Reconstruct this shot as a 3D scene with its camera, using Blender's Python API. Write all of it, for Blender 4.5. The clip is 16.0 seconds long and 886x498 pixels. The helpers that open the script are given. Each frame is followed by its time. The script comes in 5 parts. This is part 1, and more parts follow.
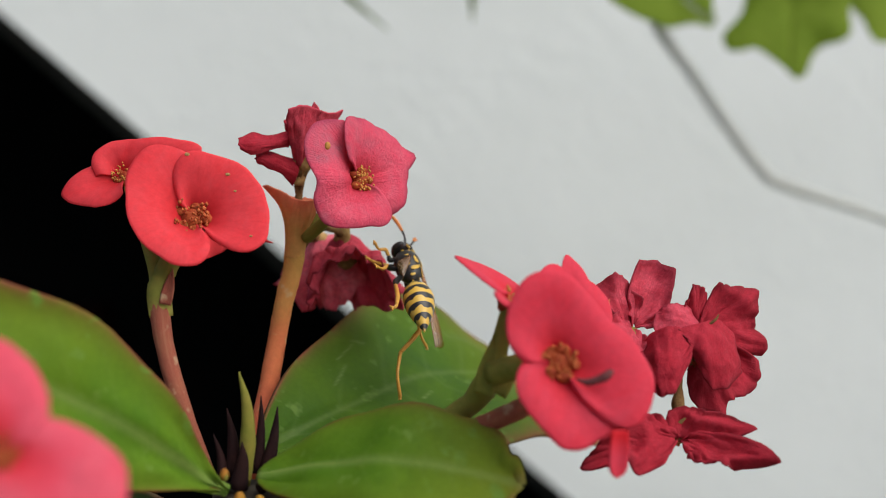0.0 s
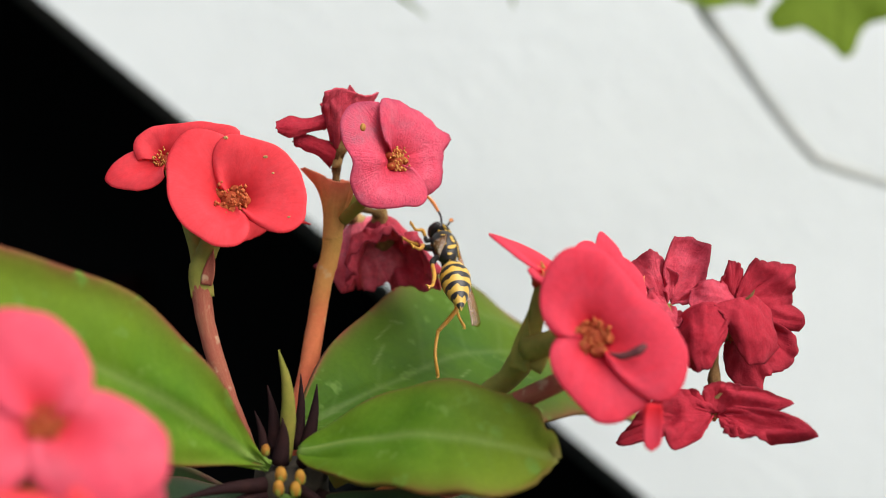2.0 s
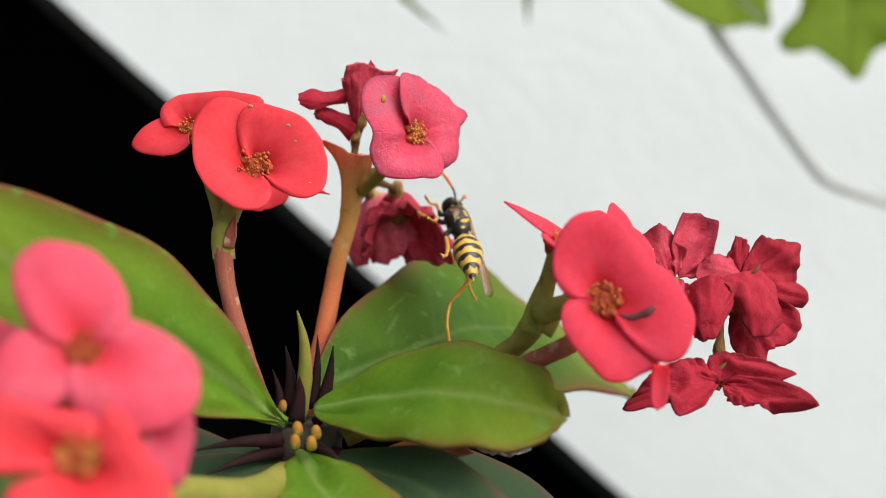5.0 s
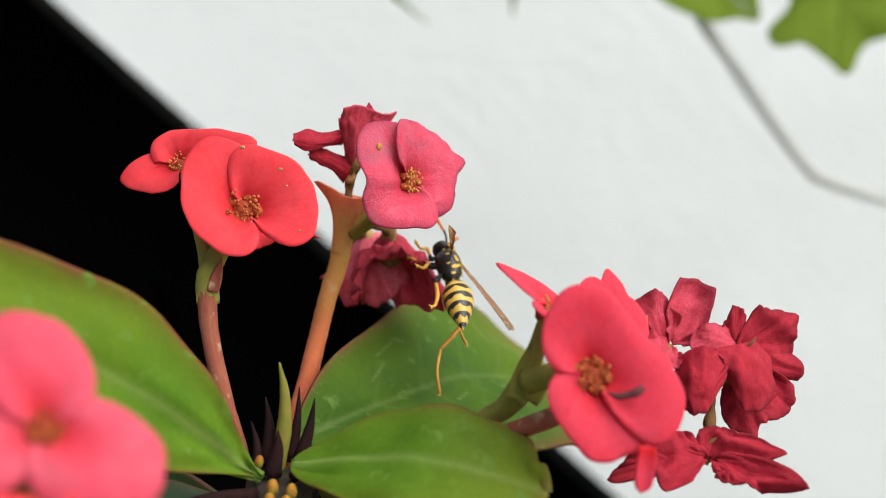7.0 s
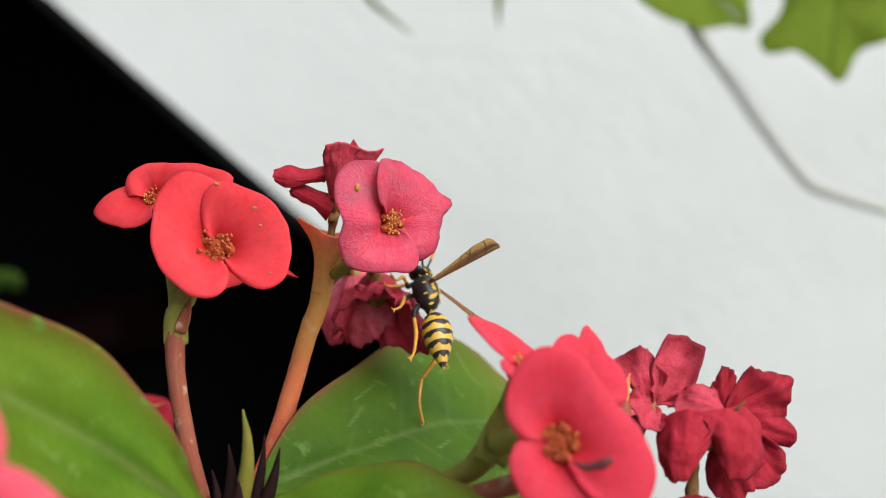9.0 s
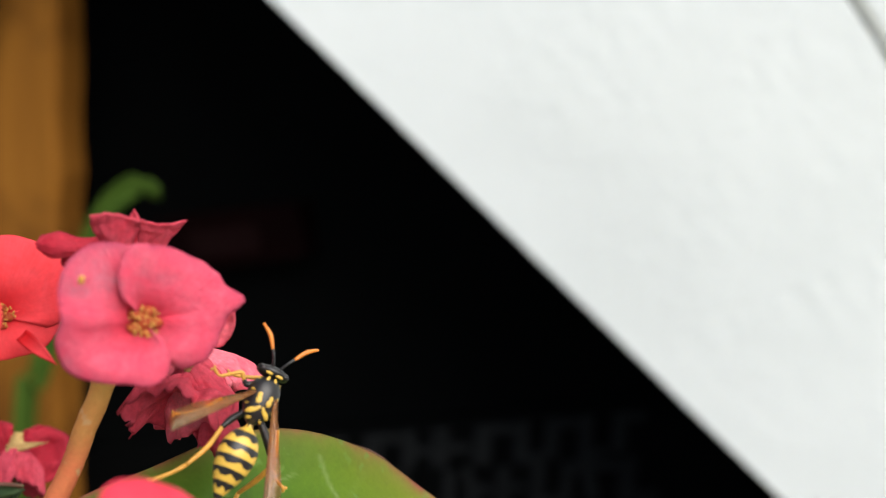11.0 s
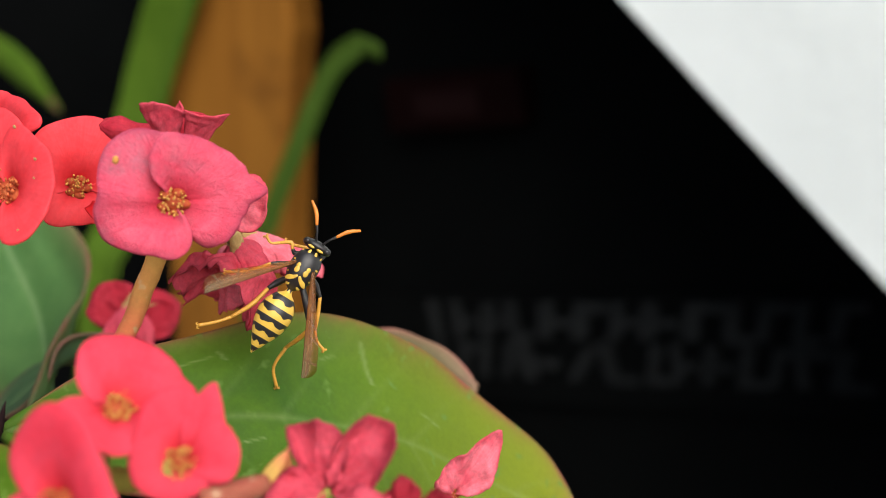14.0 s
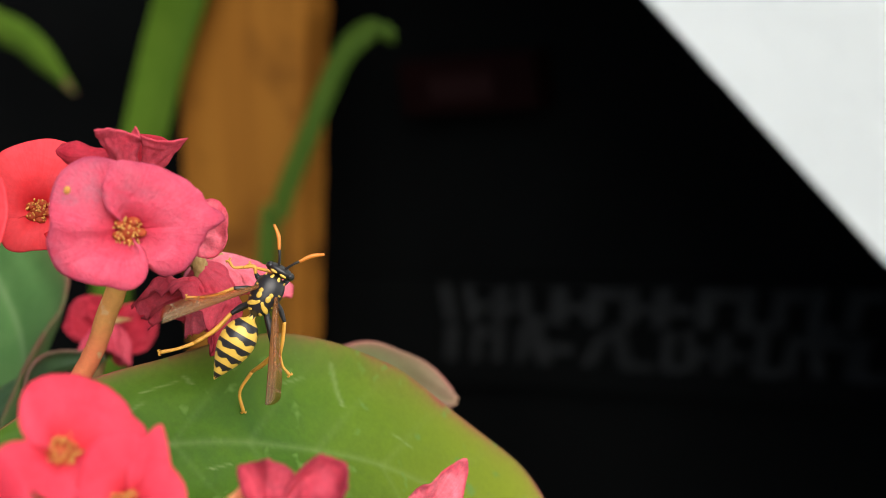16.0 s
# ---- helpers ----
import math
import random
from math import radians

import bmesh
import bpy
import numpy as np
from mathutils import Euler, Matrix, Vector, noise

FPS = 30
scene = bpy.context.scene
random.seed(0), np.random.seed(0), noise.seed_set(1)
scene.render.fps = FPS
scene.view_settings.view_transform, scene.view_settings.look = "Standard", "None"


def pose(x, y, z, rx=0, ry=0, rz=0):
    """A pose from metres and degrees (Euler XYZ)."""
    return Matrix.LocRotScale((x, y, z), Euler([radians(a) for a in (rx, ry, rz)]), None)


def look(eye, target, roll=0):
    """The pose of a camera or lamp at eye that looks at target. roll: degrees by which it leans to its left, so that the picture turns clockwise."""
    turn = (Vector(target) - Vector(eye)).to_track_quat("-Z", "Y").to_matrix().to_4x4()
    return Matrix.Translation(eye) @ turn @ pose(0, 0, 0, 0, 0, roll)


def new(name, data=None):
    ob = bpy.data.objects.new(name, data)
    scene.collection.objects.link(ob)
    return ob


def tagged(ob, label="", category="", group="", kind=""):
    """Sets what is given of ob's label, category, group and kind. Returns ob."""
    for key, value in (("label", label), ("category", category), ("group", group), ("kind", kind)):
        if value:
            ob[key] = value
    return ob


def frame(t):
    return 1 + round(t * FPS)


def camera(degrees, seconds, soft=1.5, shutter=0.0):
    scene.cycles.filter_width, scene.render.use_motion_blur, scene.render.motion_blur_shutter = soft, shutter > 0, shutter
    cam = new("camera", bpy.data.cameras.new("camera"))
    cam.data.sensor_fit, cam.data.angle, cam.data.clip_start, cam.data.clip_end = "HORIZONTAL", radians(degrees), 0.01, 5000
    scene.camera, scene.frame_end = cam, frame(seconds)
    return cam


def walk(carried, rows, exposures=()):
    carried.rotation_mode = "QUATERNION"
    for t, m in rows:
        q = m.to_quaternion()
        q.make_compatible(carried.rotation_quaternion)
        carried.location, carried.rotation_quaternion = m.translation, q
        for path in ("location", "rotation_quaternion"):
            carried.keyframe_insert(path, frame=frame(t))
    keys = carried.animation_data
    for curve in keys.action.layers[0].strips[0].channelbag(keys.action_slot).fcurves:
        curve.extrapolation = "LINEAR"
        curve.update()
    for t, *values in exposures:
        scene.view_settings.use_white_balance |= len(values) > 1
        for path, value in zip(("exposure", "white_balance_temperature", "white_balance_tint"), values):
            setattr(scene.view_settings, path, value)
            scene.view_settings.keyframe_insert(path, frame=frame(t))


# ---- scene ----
FOCUS = 0.107
cam = camera(45.84, 16.0, soft=0.5)
cam.data.dof.use_dof = True
cam.data.dof.focus_distance = FOCUS
cam.data.dof.aperture_fstop = 21.0
PATH = [
    (0, pose(0.00580, -0.11061, 0.29984, 86.468, -0.722, -1.274)),
    (0.5, pose(0.00827, -0.10850, 0.29846, 85.647, -0.295, 0.762)),
    (1, pose(0.00768, -0.10796, 0.29942, 84.777, 0.619, 0.277)),
    (1.5, pose(0.00485, -0.10897, 0.30121, 84.000, 0.000, 0.000)),
    (2, pose(0.00593, -0.10968, 0.30117, 84.467, 0.486, 0.250)),
    (2.5, pose(0.00615, -0.10944, 0.30134, 84.503, 0.339, 0.322)),
    (3, pose(0.00840, -0.10965, 0.30224, 84.322, 1.479, 0.835)),
    (3.5, pose(0.00655, -0.11083, 0.30061, 84.474, 0.541, 0.283)),
    (6, pose(0.00616, -0.11644, 0.29372, 87.127, -1.798, 1.833)),
    (6.5, pose(0.00825, -0.11244, 0.29878, 86.264, -2.077, 1.364)),
    (7, pose(0.01154, -0.11143, 0.30061, 85.785, -1.184, 1.778)),
    (7.5, pose(0.01159, -0.10874, 0.30353, 85.516, -1.443, 1.460)),
    (8, pose(0.01125, -0.10990, 0.30397, 85.755, -1.980, 1.537)),
    (8.5, pose(0.01092, -0.10766, 0.30588, 85.262, -2.241, 1.110)),
    (9, pose(0.01918, -0.10540, 0.30493, 85.205, -0.553, 2.732)),
    (9.5, pose(0.01505, -0.10764, 0.30352, 85.334, -1.625, 1.646)),
    (10, pose(0.02137, -0.10423, 0.30091, 86.521, -1.318, 2.280)),
    (10.2, pose(0.03007, -0.09542, 0.30765, 85.747, -1.231, 4.254)),
    (12.3, pose(0.07765, -0.06464, 0.32297, 72.824, -1.950, 24.494)),
    (12.5, pose(0.07884, -0.06457, 0.32089, 73.296, -1.347, 25.079)),
    (13, pose(0.08028, -0.06236, 0.32312, 72.485, -1.925, 26.747)),
    (13.5, pose(0.08280, -0.06009, 0.32264, 72.164, -2.000, 27.210)),
    (14, pose(0.08157, -0.06262, 0.32286, 71.593, -2.412, 27.960)),
    (14.5, pose(0.08105, -0.06228, 0.32303, 71.201, -2.818, 28.042)),
    (15, pose(0.08252, -0.06161, 0.32303, 71.057, -2.728, 28.786)),
    (15.5, pose(0.08323, -0.06089, 0.32393, 70.678, -2.526, 29.176)),
    (16, pose(0.08273, -0.05672, 0.32752, 70.285, -2.472, 29.060)),
]
walk(cam, PATH, [(0, -0.64), (0.5, -0.62), (1.0, -0.26), (1.5, -0.20), (8.4, -0.21), (9.0, -0.30), (9.5, -0.26), (10.0, -0.32), (10.2, -0.5), (11.2, 0.0), (12.3, -0.06), (16, -0.06)])

# turns of the plant about its foot, in degrees, fitted to the camera's view
PIVOT = Vector((-0.00964, -0.01352, 0.20188))
TURNS = [
    (0, 1.147, 0.072, 0.947),
    (0.5, 1.065, 0.096, 1.462),
    (1, 0.510, 0.673, 0.547),
    (1.5, -0.000, 0.000, 0.000),
    (2, -0.207, 0.476, 0.117),
    (2.5, -0.407, -0.020, 0.408),
    (3, -0.631, 0.487, 0.552),
    (3.5, -0.083, -0.042, 0.252),
    (6, 1.237, 0.731, 1.488),
    (6.5, 0.474, 1.446, 0.753),
    (7, 0.728, 2.966, 1.006),
    (7.5, 0.105, 2.886, -0.114),
    (8, 0.257, 2.154, -2.504),
    (8.5, -0.173, 2.322, -0.415),
    (9, -0.447, 5.257, -0.597),
    (9.5, -0.055, 3.537, -1.897),
    (10, 0.280, 4.455, -1.763),
    (10.2, -0.359, 5.629, -4.928),
    (12.3, -7.085, 8.605, -5.916),
    (12.5, -6.894, 8.760, -5.665),
    (13, -6.886, 8.258, -5.606),
    (13.5, -6.924, 8.719, -5.496),
    (14, -6.751, 8.574, -5.900),
    (14.5, -6.611, 8.438, -5.782),
    (15, -6.531, 8.605, -5.695),
    (15.5, -6.508, 8.635, -5.715),
    (16, -6.589, 7.758, -5.231),
]

# ---- light ----
world = bpy.data.worlds.new("sky")
scene.world = world
world.use_nodes = True
wn = world.node_tree.nodes
sky = wn.new("ShaderNodeTexSky")
sky.sky_type, sky.sun_disc = "NISHITA", False
sky.sun_elevation, sky.sun_rotation = radians(47), radians(129)
sky.air_density, sky.dust_density, sky.ozone_density = 1.0, 4.0, 1.0
world.node_tree.links.new(sky.outputs[0], wn["Background"].inputs[0])
wn["Background"].inputs[1].default_value = 0.155
sun = new("sun", bpy.data.lights.new("sun", "SUN"))
sun.data.energy, sun.data.angle, sun.data.color = 4.7, radians(75), (1.0, 0.98, 0.95)
sun.matrix_world = look((1.0, -0.72, 1.45), (0, 0, 0))


# ---- materials ----
def material(name):
    m = bpy.data.materials.new(name)
    m.use_nodes = True
    return m, m.node_tree.nodes, m.node_tree.links, m.node_tree.nodes["Principled BSDF"]


def mixed(n, l, fac, a, b):
    """A colour between a and b by fac; a and b are colours or sockets."""
    x = n.new("ShaderNodeMix")
    x.data_type = "RGBA"
    l.new(fac, x.inputs[0])
    for i, c in ((6, a), (7, b)):
        if isinstance(c, tuple):
            x.inputs[i].default_value = (*c, 1)
        else:
            l.new(c, x.inputs[i])
    return x.outputs[2]


def ramp(n, l, fac, lo, hi):
    r = n.new("ShaderNodeMapRange")
    r.inputs[1].default_value, r.inputs[2].default_value = lo, hi
    l.new(fac, r.inputs[0])
    return r.outputs[0]


def grain(n, l, scale, detail=4.0, rough=0.55, distort=0.0):
    co = n.new("ShaderNodeTexCoord")
    t = n.new("ShaderNodeTexNoise")
    t.inputs["Scale"].default_value, t.inputs["Detail"].default_value = scale, detail
    t.inputs["Roughness"].default_value, t.inputs["Distortion"].default_value = rough, distort
    l.new(co.outputs["Object"], t.inputs["Vector"])
    return t.outputs["Fac"]


def bumped(n, l, b, height, strength, distance):
    x = n.new("ShaderNodeBump")
    x.inputs["Strength"].default_value, x.inputs["Distance"].default_value = strength, distance
    l.new(height, x.inputs["Height"])
    l.new(x.outputs[0], b.inputs["Normal"])


def tissue(name, colours, scale=260.0, rough=0.5, bump=0.35, through_light=0.3, spec=0.18, rim=None, speck=None, streak=0.0, side=None, tip=None, root=None, depth=0.0002, fine=0.07, stain=None):
    """Plant tissue: mottled colour, fine relief, some light let through; rim: the colour along the attribute 'edge'; a vein along 'vein';
    streak: veins that fan out from the root, by the attributes 'along' and 'across'; side: the colour towards a leaf's two sides;
    tip and root: the colours at the outer and the inner end; stain: the colour of bruised patches."""
    m, n, l, b = material(name)
    mottle = grain(n, l, scale, 6, 0.65, 0.6)
    col = mixed(n, l, ramp(n, l, mottle, 0.32, 0.68), colours[0], colours[1])
    relief = grain(n, l, scale * (4 if depth < 0.0003 else 2.2), 5, 0.65, 0.8)
    along, across = n.new("ShaderNodeAttribute"), n.new("ShaderNodeAttribute")
    along.attribute_name, across.attribute_name = "along", "across"
    if side:
        ab, mu = n.new("ShaderNodeMath"), n.new("ShaderNodeMath")
        ab.operation, mu.operation = "ABSOLUTE", "MULTIPLY"
        l.new(across.outputs["Fac"], ab.inputs[0])
        l.new(ramp(n, l, ab.outputs[0], 0.25, 1.05), mu.inputs[0])
        l.new(ramp(n, l, grain(n, l, scale * 0.5, 4, 0.6), 0.30, 0.62), mu.inputs[1])
        col = mixed(n, l, mu.outputs[0], col, side)
    if streak:
        xyz, mx, tex = n.new("ShaderNodeCombineXYZ"), n.new("ShaderNodeMath"), n.new("ShaderNodeTexNoise")
        mx.operation = "MULTIPLY"
        mx.inputs[1].default_value = 11.0
        l.new(across.outputs["Fac"], mx.inputs[0])
        l.new(mx.outputs[0], xyz.inputs[0])
        l.new(along.outputs["Fac"], xyz.inputs[1])
        tex.inputs["Scale"].default_value, tex.inputs["Detail"].default_value = 2.2, 5.0
        tex.inputs["Roughness"].default_value, tex.inputs["Distortion"].default_value = 0.62, 0.5
        l.new(xyz.outputs[0], tex.inputs["Vector"])
        ad, lo = n.new("ShaderNodeMath"), n.new("ShaderNodeMath")
        ad.operation, lo.operation = "MULTIPLY_ADD", "MULTIPLY"
        l.new(tex.outputs["Fac"], ad.inputs[0])
        ad.inputs[1].default_value = 0.5
        l.new(relief, ad.inputs[2])
        relief = ad.outputs[0]
        l.new(ramp(n, l, tex.outputs["Fac"], 0.42, 0.70), lo.inputs[0])
        lo.inputs[1].default_value = streak
        col = mixed(n, l, lo.outputs[0], col, colours[2])
    if tip:
        col = mixed(n, l, ramp(n, l, along.outputs["Fac"], 0.45, 1.0), col, tip)
    if stain:
        mu = n.new("ShaderNodeMath")
        mu.operation = "MULTIPLY"
        l.new(ramp(n, l, grain(n, l, scale * 0.22, 3, 0.6), 0.51, 0.65), mu.inputs[0])
        l.new(ramp(n, l, grain(n, l, scale * 1.6, 5, 0.7), 0.25, 0.75), mu.inputs[1])
        col = mixed(n, l, mu.outputs[0], col, stain)
    if root:
        col = mixed(n, l, ramp(n, l, along.outputs["Fac"], 0.55, 0.12), col, root)
    if rim:
        at = n.new("ShaderNodeAttribute")
        at.attribute_name = "edge"
        wob = n.new("ShaderNodeMath")
        wob.operation = "MULTIPLY"
        l.new(at.outputs["Fac"], wob.inputs[0])
        l.new(ramp(n, l, grain(n, l, scale * 0.9, 4), 0.25, 0.6), wob.inputs[1])
        col = mixed(n, l, wob.outputs[0], col, rim)
    if len(colours) > 2 and not streak:
        at = n.new("ShaderNodeAttribute")
        at.attribute_name = "vein"
        col = mixed(n, l, at.outputs["Fac"], col, colours[2])
    if speck:
        col = mixed(n, l, ramp(n, l, grain(n, l, scale * 3.5, 2), 0.62, 0.72), col, speck)
    mul, dots = n.new("ShaderNodeMix"), n.new("ShaderNodeMapRange")
    mul.data_type, mul.blend_type = "RGBA", "MULTIPLY"
    mul.inputs[0].default_value = 1.0
    l.new(grain(n, l, max(scale * 5, 1600), 5, 0.7), dots.inputs[0])
    dots.inputs[1].default_value, dots.inputs[2].default_value, dots.inputs[3].default_value, dots.inputs[4].default_value = 0.35, 0.65, 1 - fine, 1 + fine * 0.6
    l.new(col, mul.inputs[6])
    l.new(dots.outputs[0], mul.inputs[7])
    col = mul.outputs[2]
    l.new(col, b.inputs["Base Color"])
    l.new(ramp(n, l, mottle, -0.5 - rough, 1.6 - rough), b.inputs["Roughness"])
    b.inputs["Specular IOR Level"].default_value = spec
    bumped(n, l, b, relief, bump, depth)
    if through_light:
        t = n.new("ShaderNodeBsdfTranslucent")
        l.new(col, t.inputs["Color"])
        s = n.new("ShaderNodeMixShader")
        s.inputs[0].default_value = through_light
        l.new(b.outputs[0], s.inputs[1])
        l.new(t.outputs[0], s.inputs[2])
        l.new(s.outputs[0], n["Material Output"].inputs["Surface"])
    return m


RED = tissue("fresh_red_petal", ((0.83, 0.052, 0.068), (0.83, 0.086, 0.104), (0.74, 0.036, 0.052)), 330, 0.5, 0.2, 0.34, streak=0.35, root=(0.62, 0.012, 0.018))
CORAL = tissue("coral_petal", ((0.78, 0.047, 0.086), (0.76, 0.078, 0.126), (0.66, 0.034, 0.066)), 300, 0.5, 0.2, 0.36, streak=0.35, root=(0.70, 0.022, 0.035))
ROSE = tissue("rose_petal", ((0.78, 0.085, 0.145), (0.74, 0.14, 0.20), (0.72, 0.060, 0.105)), 300, 0.5, 0.2, 0.36, streak=0.3, root=(0.72, 0.03, 0.05))
PINK = tissue("faded_pink_petal", ((0.82, 0.085, 0.155), (0.78, 0.145, 0.218), (0.72, 0.054, 0.110)), 620, 0.6, 0.75, 0.30, rim=(0.46, 0.06, 0.12), streak=0.35, root=(0.70, 0.035, 0.070), depth=0.00045, fine=0.08, stain=(0.50, 0.17, 0.23))
# three copies of the dried petal: shaded, half lit and lit by colour
DRIED = tissue("dried_crimson_petal_shaded", ((0.42, 0.015, 0.034), (0.48, 0.036, 0.060), (0.33, 0.009, 0.022)), 420, 0.6, 0.7, 0.22, rim=(0.20, 0.015, 0.025), streak=0.3, depth=0.00022, fine=0.18)
DRIEDMID = tissue("dried_red_petal_half_lit", ((0.60, 0.048, 0.084), (0.68, 0.100, 0.146), (0.50, 0.026, 0.050)), 420, 0.6, 0.8, 0.24, rim=(0.30, 0.03, 0.05), streak=0.3, depth=0.00022, fine=0.18)
DRIEDLIT = tissue("dried_pink_petal_lit", ((0.82, 0.110, 0.165), (0.90, 0.26, 0.32), (0.74, 0.065, 0.110)), 420, 0.6, 0.8, 0.24, rim=(0.55, 0.05, 0.08), streak=0.35, depth=0.00022, fine=0.18)
LEAF = tissue("leaf_green", ((0.066, 0.165, 0.006), (0.105, 0.215, 0.010), (0.26, 0.35, 0.10)), 110, 0.48, 0.3, 0.24, 0.2, rim=(0.19, 0.045, 0.028), speck=(0.13, 0.235, 0.03), side=(0.125, 0.205, 0.010), tip=(0.155, 0.215, 0.012))
LEAFBIG = tissue("large_leaf_green", ((0.036, 0.100, 0.005), (0.070, 0.150, 0.008), (0.24, 0.32, 0.12)), 110, 0.45, 0.3, 0.24, 0.22, rim=(0.24, 0.060, 0.045), speck=(0.11, 0.20, 0.035), side=(0.075, 0.155, 0.008), tip=(0.20, 0.24, 0.012))
# bluish copy of the leaf green: the blade's sheen is painted in
LEAFFAR = tissue("far_leaf_sheen_green", ((0.050, 0.135, 0.030), (0.080, 0.175, 0.045), (0.20, 0.30, 0.13)), 110, 0.42, 0.3, 0.2, 0.3, rim=(0.16, 0.06, 0.04))
LEAFPINK = tissue("leaf_underside_pink", ((0.085, 0.15, 0.045), (0.11, 0.17, 0.055), (0.20, 0.22, 0.10)), 60, 0.5, 0.2, 0.15, rim=(0.32, 0.12, 0.10), side=(0.15, 0.14, 0.07), tip=(0.20, 0.13, 0.085))
# darker copy of the leaf green: shade low down is in the colour
LEAFSHADED = tissue("shaded_leaf_green", ((0.022, 0.056, 0.018), (0.034, 0.078, 0.022), (0.10, 0.16, 0.06)), 130, 0.38, 0.25, 0.12, 0.4, rim=(0.16, 0.06, 0.04))
STALK = tissue("stalk_red_green", ((0.66, 0.18, 0.070), (0.60, 0.26, 0.080), (0.68, 0.32, 0.12)), 170, 0.5, 0.6, 0.08, speck=(0.60, 0.36, 0.16), streak=0.4, tip=(0.56, 0.36, 0.085), root=(0.62, 0.135, 0.070))
STALKRED = tissue("stalk_dark_red", ((0.28, 0.052, 0.038), (0.29, 0.095, 0.052), (0.40, 0.19, 0.11)), 190, 0.5, 0.6, 0.08, speck=(0.44, 0.28, 0.17), streak=0.6)
GREENSTALK = tissue("stalk_olive", ((0.20, 0.21, 0.035), (0.30, 0.27, 0.06)), 300, 0.5, 0.4, 0.1)
BRACT = tissue("bract_orange_green", ((0.62, 0.42, 0.11), (0.72, 0.40, 0.13)), 160, 0.5, 0.3, 0.35, tip=(0.88, 0.30, 0.17))
STRAW = tissue("pale_straw", ((0.55, 0.38, 0.15), (0.34, 0.20, 0.07)), 600, 0.7, 0.8, 0.1)
DRY = tissue("dry_straw", ((0.30, 0.19, 0.07), (0.13, 0.06, 0.025)), 500, 0.7, 0.8, 0.1)
WILTED = tissue("wilted_purple", ((0.10, 0.03, 0.035), (0.18, 0.06, 0.06)), 400, 0.5, 0.4, 0.1)
THORN = tissue("thorn_purple", ((0.014, 0.007, 0.008), (0.030, 0.013, 0.012)), 300, 0.55, 0.5, 0.0, 0.06)
STIPULE = tissue("stipule_olive", ((0.19, 0.20, 0.030), (0.26, 0.22, 0.045)), 250, 0.5, 0.4, 0.15, rim=(0.35, 0.10, 0.03))
PAPERY = tissue("papery_dead_leaf", ((0.42, 0.40, 0.36), (0.26, 0.24, 0.21)), 300, 0.8, 0.8, 0.3)
BUD = tissue("bud_ochre", ((0.38, 0.20, 0.025), (0.30, 0.11, 0.02)), 500, 0.45, 0.4, 0.1)
POLLEN = tissue("stamen_yellow", ((0.62, 0.36, 0.09), (0.44, 0.17, 0.04)), 1400, 0.5, 0.3, 0.0)
RUST = tissue("stamen_rust", ((0.52, 0.17, 0.05), (0.36, 0.06, 0.025)), 1400, 0.5, 0.3, 0.0)
NECTAR = tissue("nectary_maroon", ((0.30, 0.030, 0.015), (0.46, 0.10, 0.03)), 900, 0.3, 0.4, 0.15)
STEMBARK = tissue("thorny_stem", ((0.030, 0.024, 0.018), (0.055, 0.045, 0.03)), 300, 0.7, 0.8, 0.0)


# ---- shapes ----
def mm(x, y, z):
    """A point of the plant, in millimetres from the faded flower's heart, in the plant's own space."""
    return Vector((x, y, z)) / 1000 + Vector((0, 0, 0.3)) - PIVOT


def solid(name, bm, mat, parent=None, label=""):
    me = bpy.data.meshes.new(name)
    bmesh.ops.recalc_face_normals(bm, faces=bm.faces)
    bm.to_mesh(me)
    bm.free()
    me.materials.append(mat)
    me.polygons.foreach_set("use_smooth", [True] * len(me.polygons))
    ob = new(name, me)
    ob.parent = parent
    return tagged(ob, label)


def part(name, bm, mat, parent, label=""):
    return solid(name, bm, mat, parent, label)


def spline(points, steps):
    """A smooth line through the points."""
    p = [Vector(q) for q in points]
    p = [2 * p[0] - p[1], *p, 2 * p[-1] - p[-2]]
    out = []
    for i in range(1, len(p) - 2):
        for k in range(steps):
            t = k / steps
            out.append(0.5 * (2 * p[i] + (p[i + 1] - p[i - 1]) * t + (2 * p[i - 1] - 5 * p[i] + 4 * p[i + 1] - p[i + 2]) * t * t
                              + (3 * p[i] - p[i - 1] - 3 * p[i + 1] + p[i + 2]) * t ** 3))
    return out + [p[-2]]


def tube(bm, points, radii, sides=14, steps=6, wobble=0.0, flat=1.0):
    """A round limb along the points with a radius at each; closed at both ends."""
    line = spline(points, steps)
    rad = [np.interp(i / (len(line) - 1) * (len(radii) - 1), range(len(radii)), radii) for i in range(len(line))]
    up = Vector((0.31, 0.2, 0.93))
    la, lc = (bm.verts.layers.float.get(a) or bm.verts.layers.float.new(a) for a in ("along", "across"))
    rings = []
    for i, c in enumerate(line):
        d = (line[min(i + 1, len(line) - 1)] - line[max(i - 1, 0)]).normalized()
        a = d.cross(up).normalized()
        b = d.cross(a)
        ring = []
        for k in range(sides):
            w = 2 * math.pi * k / sides
            q = c + (a * math.cos(w) + b * math.sin(w) * flat) * rad[i]
            if wobble:
                q += (q - c) * wobble * noise.noise(q * 900)
            v = bm.verts.new(q)
            v[la], v[lc] = i / (len(line) - 1), 0.5 * abs(sides / 2 - k)
            ring.append(v)
        rings.append(ring)
    for r, s in zip(rings, rings[1:]):
        for k in range(sides):
            bm.faces.new((r[k], r[(k + 1) % sides], s[(k + 1) % sides], s[k]))
    bm.faces.new(rings[0][::-1])
    bm.faces.new(rings[-1])


